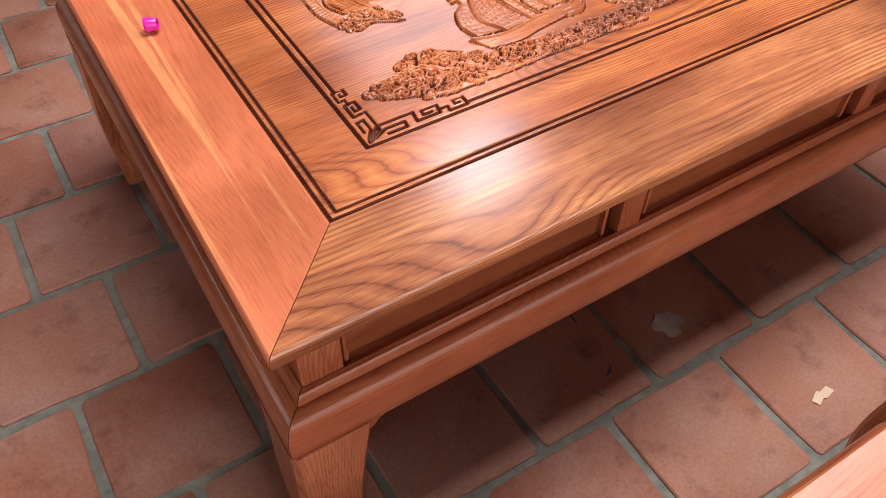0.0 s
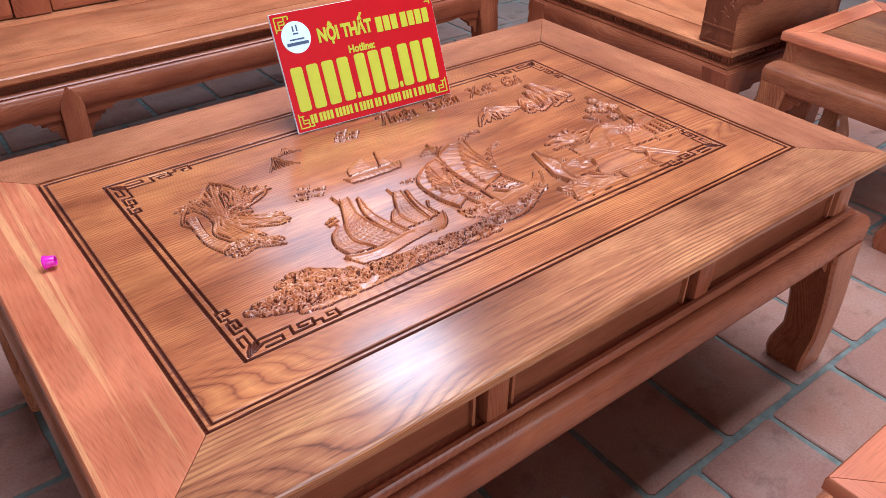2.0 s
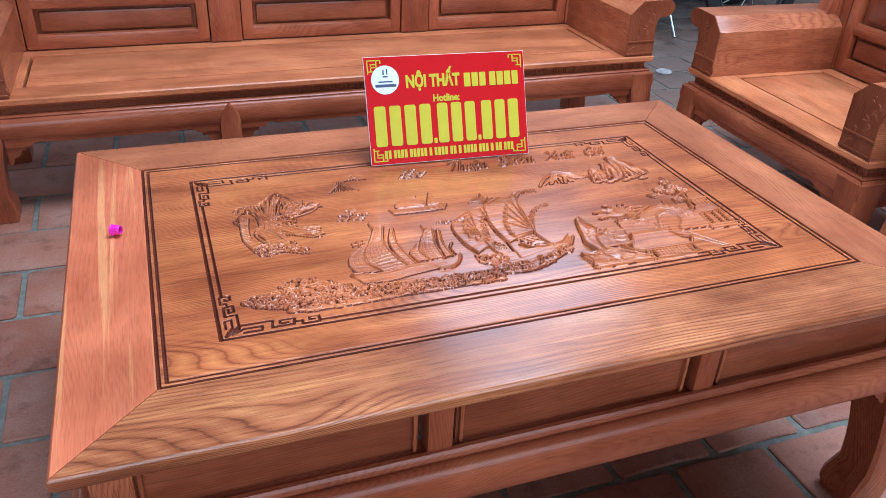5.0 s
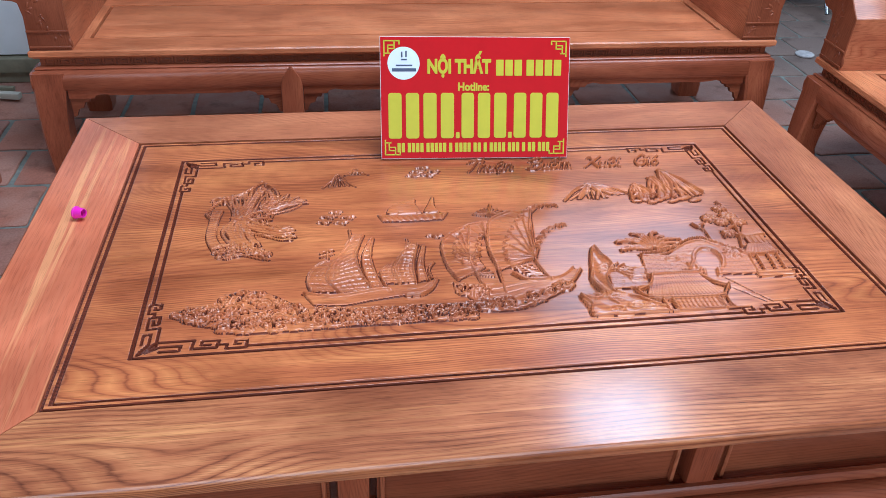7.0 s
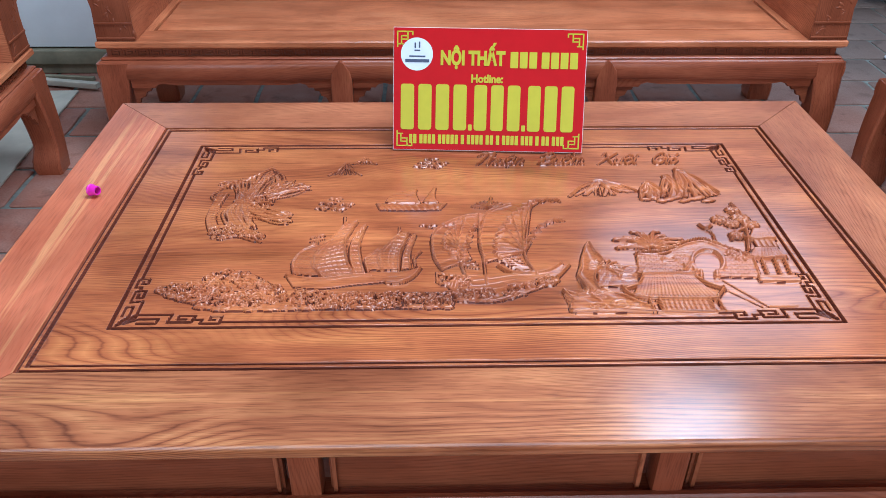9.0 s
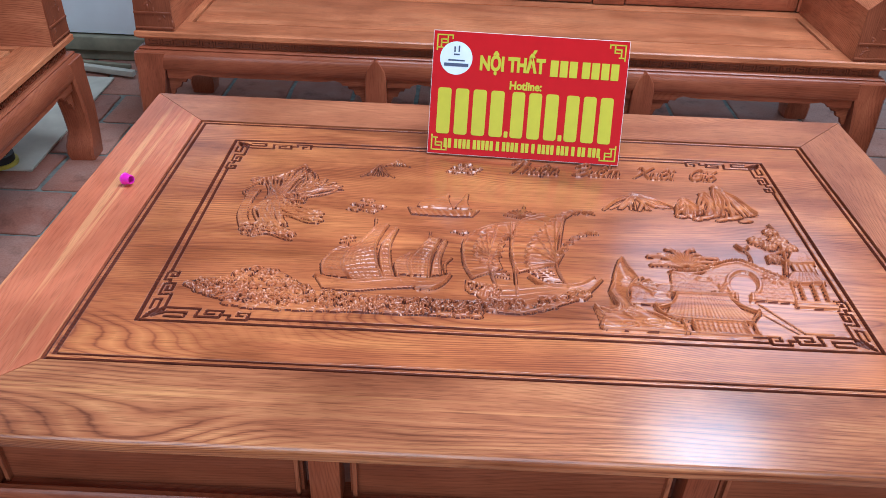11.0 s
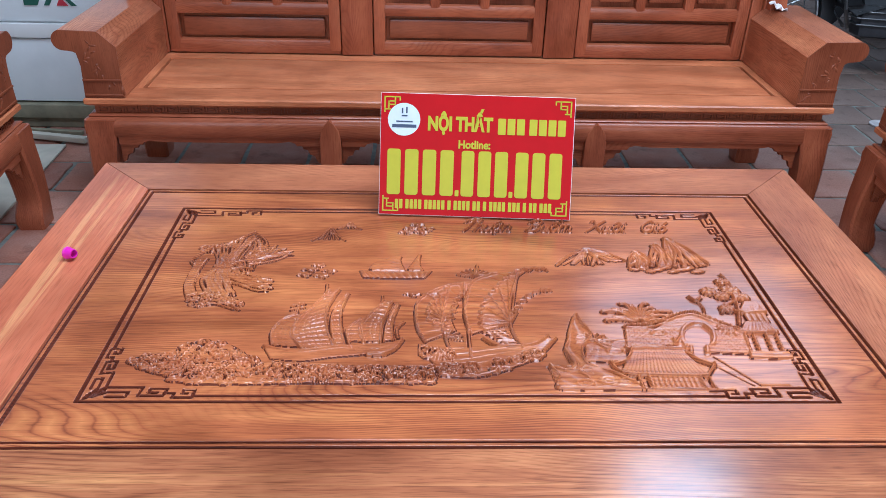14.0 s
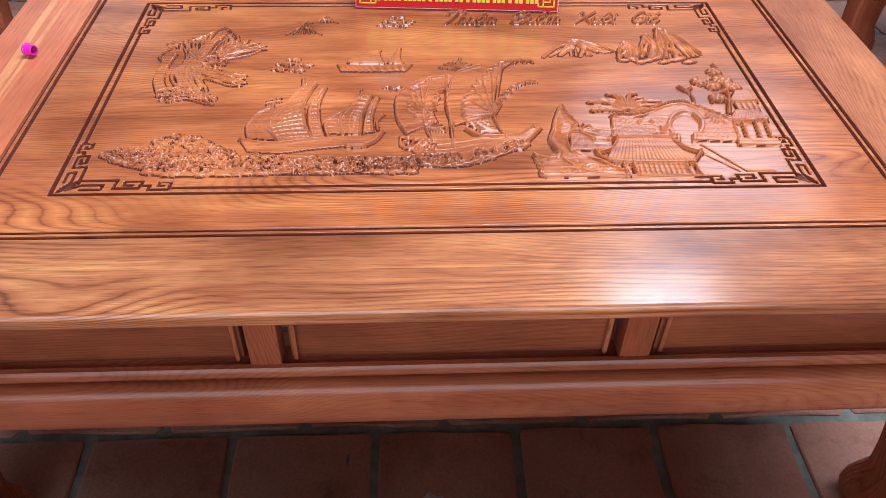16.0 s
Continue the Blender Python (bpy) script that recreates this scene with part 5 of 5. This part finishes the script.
stick = single("wooden_batten", box(-0.42, 0.42, -0.014, 0.014, 0, 0.022, 0.002), RAWPLY, "pale wooden batten lying on the floor", "batten")
stick.matrix_basis = pose(-1.18, 2.315, 0.010, 0, 0, -12)
stick = single("wooden_batten", box(-0.30, 0.30, -0.01, 0.01, 0, 0.016, 0.002), TIMBER, "grey wooden batten lying on the floor", "batten")
stick.matrix_basis = pose(-1.12, 2.365, 0.0015, 0, 0, -7)
sheet = single("plywood_sheet", prism([(-1.75, 1.40), (-0.815, 1.43), (-0.845, 2.21), (-1.75, 2.18)], "z", 0.0015, 0.0095, 0.0012), RAWPLY, "pale plywood sheet lying on the floor", "plywood")
RUBBER = plain("black_rubber", (0.02, 0.02, 0.022), 0.6, vary=0.2)
YELLOW_TAPE = plain("yellow_tape", (0.55, 0.46, 0.06), 0.5)
roll = thing("tape_roll", pose(-0.93, 1.46, 0.0098), "black and yellow tape roll on the plywood", "tape")
part("core", turned([(0.045, 0.0), (0.047, 0.006), (0.047, 0.036), (0.035, 0.036), (0.035, 0.01)], 28), RUBBER, roll)
part("rim", turned([(0.0475, 0.001), (0.056, 0.001), (0.056, 0.012), (0.0475, 0.012)], 28), YELLOW_TAPE, roll, "yellow rim")

# ---------------------------------------------------------------- the motorbike in the back
BODY = plain("black_plastic_fairing", (0.014, 0.015, 0.017), 0.6, vary=0.2, scale=12, gloss=0.15)
SILVER = plain("dull_silver_paint", (0.05, 0.055, 0.06), 0.6, vary=0.2, gloss=0.2)
CHROME = plain("scratched_chrome", (0.30, 0.31, 0.32), 0.35, 1.0, vary=0.1, scale=60)
DARKM = plain("oily_dark_metal", (0.045, 0.045, 0.05), 0.5, 0.4, vary=0.3)


def tube(points, radius, sides=10):
    bm = bmesh.new()
    rows = []
    pts = [Vector(p) for p in points]
    for i, p in enumerate(pts):
        way = (pts[min(i + 1, len(pts) - 1)] - pts[max(i - 1, 0)]).normalized()
        side = way.orthogonal().normalized()
        up = way.cross(side)
        rows.append([bm.verts.new(p + radius * (math.cos(a) * side + math.sin(a) * up)) for a in np.linspace(0, 2 * math.pi, sides, endpoint=False)])
    for a, b in zip(rows, rows[1:]):
        k = min(range(sides), key=lambda s: (a[0].co - b[s].co).length)
        for i in range(sides):
            bm.faces.new((a[i], a[(i + 1) % sides], b[(i + 1 + k) % sides], b[(i + k) % sides]))
    bm.faces.new(rows[0][::-1])
    bm.faces.new(rows[-1])
    return bm


def ring(r0, r1, wide, segments=40):
    prof = [(r1, -wide / 2), (r1 + 0.3 * (r0 - r1), -wide / 2), (r0, -wide / 4), (r0, wide / 4), (r1 + 0.3 * (r0 - r1), wide / 2), (r1, wide / 2)]
    bm = bmesh.new()
    rows = [[bm.verts.new((r * math.cos(a), h, r * math.sin(a))) for r, h in prof] for a in np.linspace(0, 2 * math.pi, segments, endpoint=False)]
    for a, b in zip(rows, rows[1:] + rows[:1]):
        for i in range(len(prof)):
            bm.faces.new((a[i], a[(i + 1) % len(prof)], b[(i + 1) % len(prof)], b[i]))
    return bm


def motorbike(label, m):
    bike = thing("motorbike", m, label, "motorbike", "motorbikes in the back")
    for x in (-0.60, 0.60):
        bm = ring(0.29, 0.225, 0.075)
        bm.transform(pose(x, 0, 0.29))
        tyre = part("tyre", bm, RUBBER, bike, "black rubber tyre")
        bm = ring(0.226, 0.205, 0.05)
        bm.transform(pose(x, 0, 0.29))
        part("rim", bm, CHROME, tyre, "dull chrome rim")
        for k in range(10):
            a = k * 0.628
            part("spoke", tube([(x + 0.03 * math.cos(a), 0, 0.29 + 0.03 * math.sin(a)), (x + 0.21 * math.cos(a + 0.12), 0, 0.29 + 0.21 * math.sin(a + 0.12))], 0.004, 6), CHROME, tyre)
        bm = turned([(0.04, -0.05), (0.045, -0.03), (0.045, 0.03), (0.04, 0.05)], 16)
        bm.transform(pose(x, 0, 0.29, 90, 0, 0))
        part("hub", bm, DARKM, tyre)
    for s in (-1, 1):
        part("fork", tube([(0.60, 0.07 * s, 0.29), (0.48, 0.07 * s, 0.62), (0.42, 0.06 * s, 0.86)], 0.017), CHROME, bike)
        part("side_cover", prism([(-0.42, 0.50), (-0.05, 0.42), (0.22, 0.30), (0.40, 0.42), (0.46, 0.70), (0.30, 0.66), (0.10, 0.56), (-0.30, 0.64)], "y", 0.085 * s, 0.125 * s, 0.008), SILVER, bike, "silver side cover")
        part("handgrip", tube([(0.36, 0.22 * s, 1.0), (0.33, 0.36 * s, 0.99)], 0.017), RUBBER, bike)
        part("lever", tube([(0.40, 0.20 * s, 1.0), (0.39, 0.37 * s, 0.97)], 0.006), CHROME, bike)
        part("mirror", prism([(-0.06 + 0.28 * s, 1.16), (0.06 + 0.28 * s, 1.16), (0.07 + 0.28 * s, 1.20), (0.03 + 0.28 * s, 1.235), (-0.05 + 0.28 * s, 1.22)], "x", 0.34, 0.36, 0.004), RUBBER, bike)
        part("mirror_stalk", tube([(0.37, 0.2 * s, 1.0), (0.355, 0.28 * s, 1.17)], 0.005), CHROME, bike)
        part("shock", tube([(-0.60, 0.09 * s, 0.30), (-0.47, 0.09 * s, 0.62)], 0.025), CHROME, bike)
    part("handlebar", tube([(0.36, -0.22, 1.0), (0.41, -0.06, 0.93), (0.41, 0.06, 0.93), (0.36, 0.22, 1.0)], 0.012), CHROME, bike)
    part("seat", prism([(-0.70, 0.74), (-0.30, 0.72), (0.05, 0.70), (0.10, 0.74), (0.02, 0.79), (-0.30, 0.80), (-0.68, 0.84)], "y", -0.12, 0.12, 0.02), RUBBER, bike, "black padded seat")
    part("rear_body", prism([(-0.85, 0.70), (-0.40, 0.50), (0.0, 0.55), (0.06, 0.70), (-0.35, 0.715), (-0.86, 0.78)], "y", -0.1, 0.1, 0.02), BODY, bike, "black rear fairing")
    part("leg_shield", prism([(0.20, 0.36), (0.30, 0.34), (0.46, 0.72), (0.44, 0.88), (0.36, 0.88), (0.34, 0.70)], "y", -0.15, 0.15, 0.015), BODY, bike, "black leg shield")
    part("front_mudguard", prism([(0.32, 0.42), (0.40, 0.55), (0.55, 0.62), (0.72, 0.60), (0.88, 0.48), (0.72, 0.57), (0.55, 0.58), (0.42, 0.50)], "y", -0.05, 0.05, 0.006), SILVER, bike, "silver front mudguard")
    part("headlamp", turned([(0.05, -0.03), (0.085, 0.0), (0.08, 0.05), (0.04, 0.09)], 20), BODY, bike).matrix_basis = pose(0.48, 0, 0.92, 0, 80, 0)
    part("engine", box(-0.18, 0.20, -0.11, 0.11, 0.20, 0.44, 0.03), DARKM, bike, "oily engine block")
    for k in range(5):
        part("engine_fin", box(0.02, 0.22, -0.125, 0.125, 0.26 + 0.032 * k, 0.266 + 0.032 * k, 0.002), CHROME, bike, "dull metal cooling fin")
    for y, r in ((0.05, 0.10), (-0.03, 0.16), (-0.09, 0.06)):
        part("cable", tube([(0.40, y, 0.96), (0.46 + 0.2 * r, 1.5 * y, 0.80), (0.40, y, 0.60), (0.20 + r, 1.2 * y, 0.40)], 0.006, 8), RUBBER, bike)
    for s in (-1, 1):
        part("guard_bar", tube([(0.24, 0.05 * s, 0.24), (0.30, 0.20 * s, 0.34), (0.34, 0.20 * s, 0.52), (0.38, 0.06 * s, 0.60)], 0.010), CHROME, bike, "chrome guard bar")
    part("exhaust", tube([(0.1, -0.13, 0.24), (-0.25, -0.14, 0.22), (-0.75, -0.14, 0.32)], 0.04), CHROME, bike, "chrome exhaust")
    part("footrest", tube([(0.02, -0.28, 0.26), (0.02, 0.28, 0.26)], 0.012), DARKM, bike)
    part("stand", tube([(-0.02, 0.12, 0.24), (-0.06, 0.24, 0.012)], 0.011), CHROME, bike, "chrome side stand")
    return bike


first = motorbike("parked black motorbike with dull silver covers", pose(3.0, 3.25, 0.001, 8, 0, 165))
copy_thing(first, pose(3.45, 3.95, 0.001, 8, 0, 172))


# ---------------------------------------------------------------- floor tiles, the nearest one by one
m, nodes, links, b = material("terracotta_tile", 0.66)
b.inputs["Specular IOR Level"].default_value = 0.25
tc = nodes.new("ShaderNodeTexCoord")
info = nodes.new("ShaderNodeObjectInfo")
geo = nodes.new("ShaderNodeNewGeometry")
pos = geo.outputs["Position"]
shade = ramp(nodes, [(0.0, (0.25, 0.095, 0.062)), (0.35, (0.33, 0.135, 0.088)), (0.7, (0.38, 0.18, 0.125)), (1.0, (0.29, 0.125, 0.09))])
links.new(info.outputs["Random"], shade.inputs[0])
dust = noise_node(nodes, links, pos, 5.0, 5, 0.6)
dr = ramp(nodes, [(0.42, (0, 0, 0)), (0.75, (0.45, 0.45, 0.45))])
links.new(dust, dr.inputs[0])
col = mixed(nodes, links, "MIX", dr.outputs[0], shade.outputs[0], (0.46, 0.33, 0.27))
# the dusty floor behind the seats, its dim light painted in as a darker tone
way = nodes.new("ShaderNodeVectorMath")
way.operation = "DOT_PRODUCT"
links.new(pos, way.inputs[0])
way.inputs[1].default_value = (0.7, 0.7, 0.0)
dusty_dim = nodes.new("ShaderNodeMapRange")
dusty_dim.inputs[1].default_value, dusty_dim.inputs[2].default_value, dusty_dim.inputs[4].default_value = 2.5, 3.4, 0.8
links.new(way.outputs["Value"], dusty_dim.inputs[0])
col = mixed(nodes, links, "MIX", dusty_dim.outputs[0], col, (0.175, 0.145, 0.122))
stain = noise_node(nodes, links, pos, 11.0, 4, 0.6)
st = ramp(nodes, [(0.30, (0.5, 0.45, 0.42)), (0.45, (1, 1, 1))])
links.new(stain, st.inputs[0])
col = mixed(nodes, links, "MULTIPLY", 0.7, col, st.outputs[0])
speck = noise_node(nodes, links, pos, 160, 3, 0.7)
sp = ramp(nodes, [(0.3, (0.78, 0.76, 0.75)), (0.6, (1.05, 1.05, 1.05))])
links.new(speck, sp.inputs[0])
links.new(mixed(nodes, links, "MULTIPLY", 0.8, col, sp.outputs[0]), b.inputs["Base Color"])
bump = nodes.new("ShaderNodeBump")
bump.inputs["Strength"].default_value, bump.inputs["Distance"].default_value = 0.25, 0.004
links.new(speck, bump.inputs["Height"])
links.new(bump.outputs[0], b.inputs["Normal"])
TILE = m

PITCH_X, PITCH_Y, ROW0, COL0, JOINT = 0.2505, 0.2475, 0.083, 0.0, 0.016
rnd = random.Random(3)


def tile_bm(bm, x, y, dz, turn, kind):
    """One worn square tile with slightly uneven sides."""
    rr = random.Random(kind)
    hw, hd = (PITCH_X - JOINT) / 2, (PITCH_Y - JOINT) / 2
    rim = []
    for i in range(4):
        (ax, ay), (bx, by) = [((-hw, -hd), (hw, -hd), (hw, hd), (-hw, hd))[k % 4] for k in (i, i + 1)]
        for f in (0.03, 0.36, 0.68, 0.97):
            w = rr.uniform(-0.0025, 0.0025)
            rim.append((ax + (bx - ax) * f + (w if ax == bx else 0), ay + (by - ay) * f + (w if ay == by else 0)))
    rot = Matrix.Rotation(turn, 2)
    rim = [rot @ Vector(p) for p in rim]
    low = [bm.verts.new((x + p.x, y + p.y, -0.012 + dz)) for p in rim]
    mid = [bm.verts.new((x + p.x, y + p.y, -0.003 + dz)) for p in rim]
    top = [bm.verts.new((x + p.x * 0.975, y + p.y * 0.975, dz)) for p in rim]
    n = len(rim)
    for a, c in ((low, mid), (mid, top)):
        for i in range(n):
            bm.faces.new((a[i], a[(i + 1) % n], c[(i + 1) % n], c[i]))
    bm.faces.new(top)


kinds = []
for k in range(6):
    bm = bmesh.new()
    tile_bm(bm, 0, 0, 0, 0, k)
    kinds.append(mesh_of("floor_tile", bm, TILE, True))
floor_ob = bpy.data.objects["floor"]
rest = bmesh.new()
for r in range(-15, 27):
    y = ROW0 + (r + 0.5) * PITCH_Y
    off = COL0 if r % 2 else COL0 + PITCH_X / 2
    for c in range(-16, 28):
        x = off + (c + 0.5) * PITCH_X
        if not (X0 + 0.1 < x < X1 - 0.1 and Y0 + 0.1 < y < Y1 - 0.1):
            continue
        dz, turn, k = rnd.uniform(-0.0018, 0.0012), rnd.uniform(-0.008, 0.008), rnd.randrange(6)
        if -1.1 < x < 2.8 and -0.8 < y < 2.6:
            ob = new("floor_tile", kinds[k])
            ob.matrix_basis = Matrix.Translation((x, y, dz)) @ Matrix.Rotation(turn, 4, "Z")
            ob.parent = floor_ob
        else:
            tile_bm(rest, x, y, dz, turn, k)
tagged(part("floor_tiles", rest, TILE, floor_ob, "worn terracotta floor tiles further off"), kind="stuff")
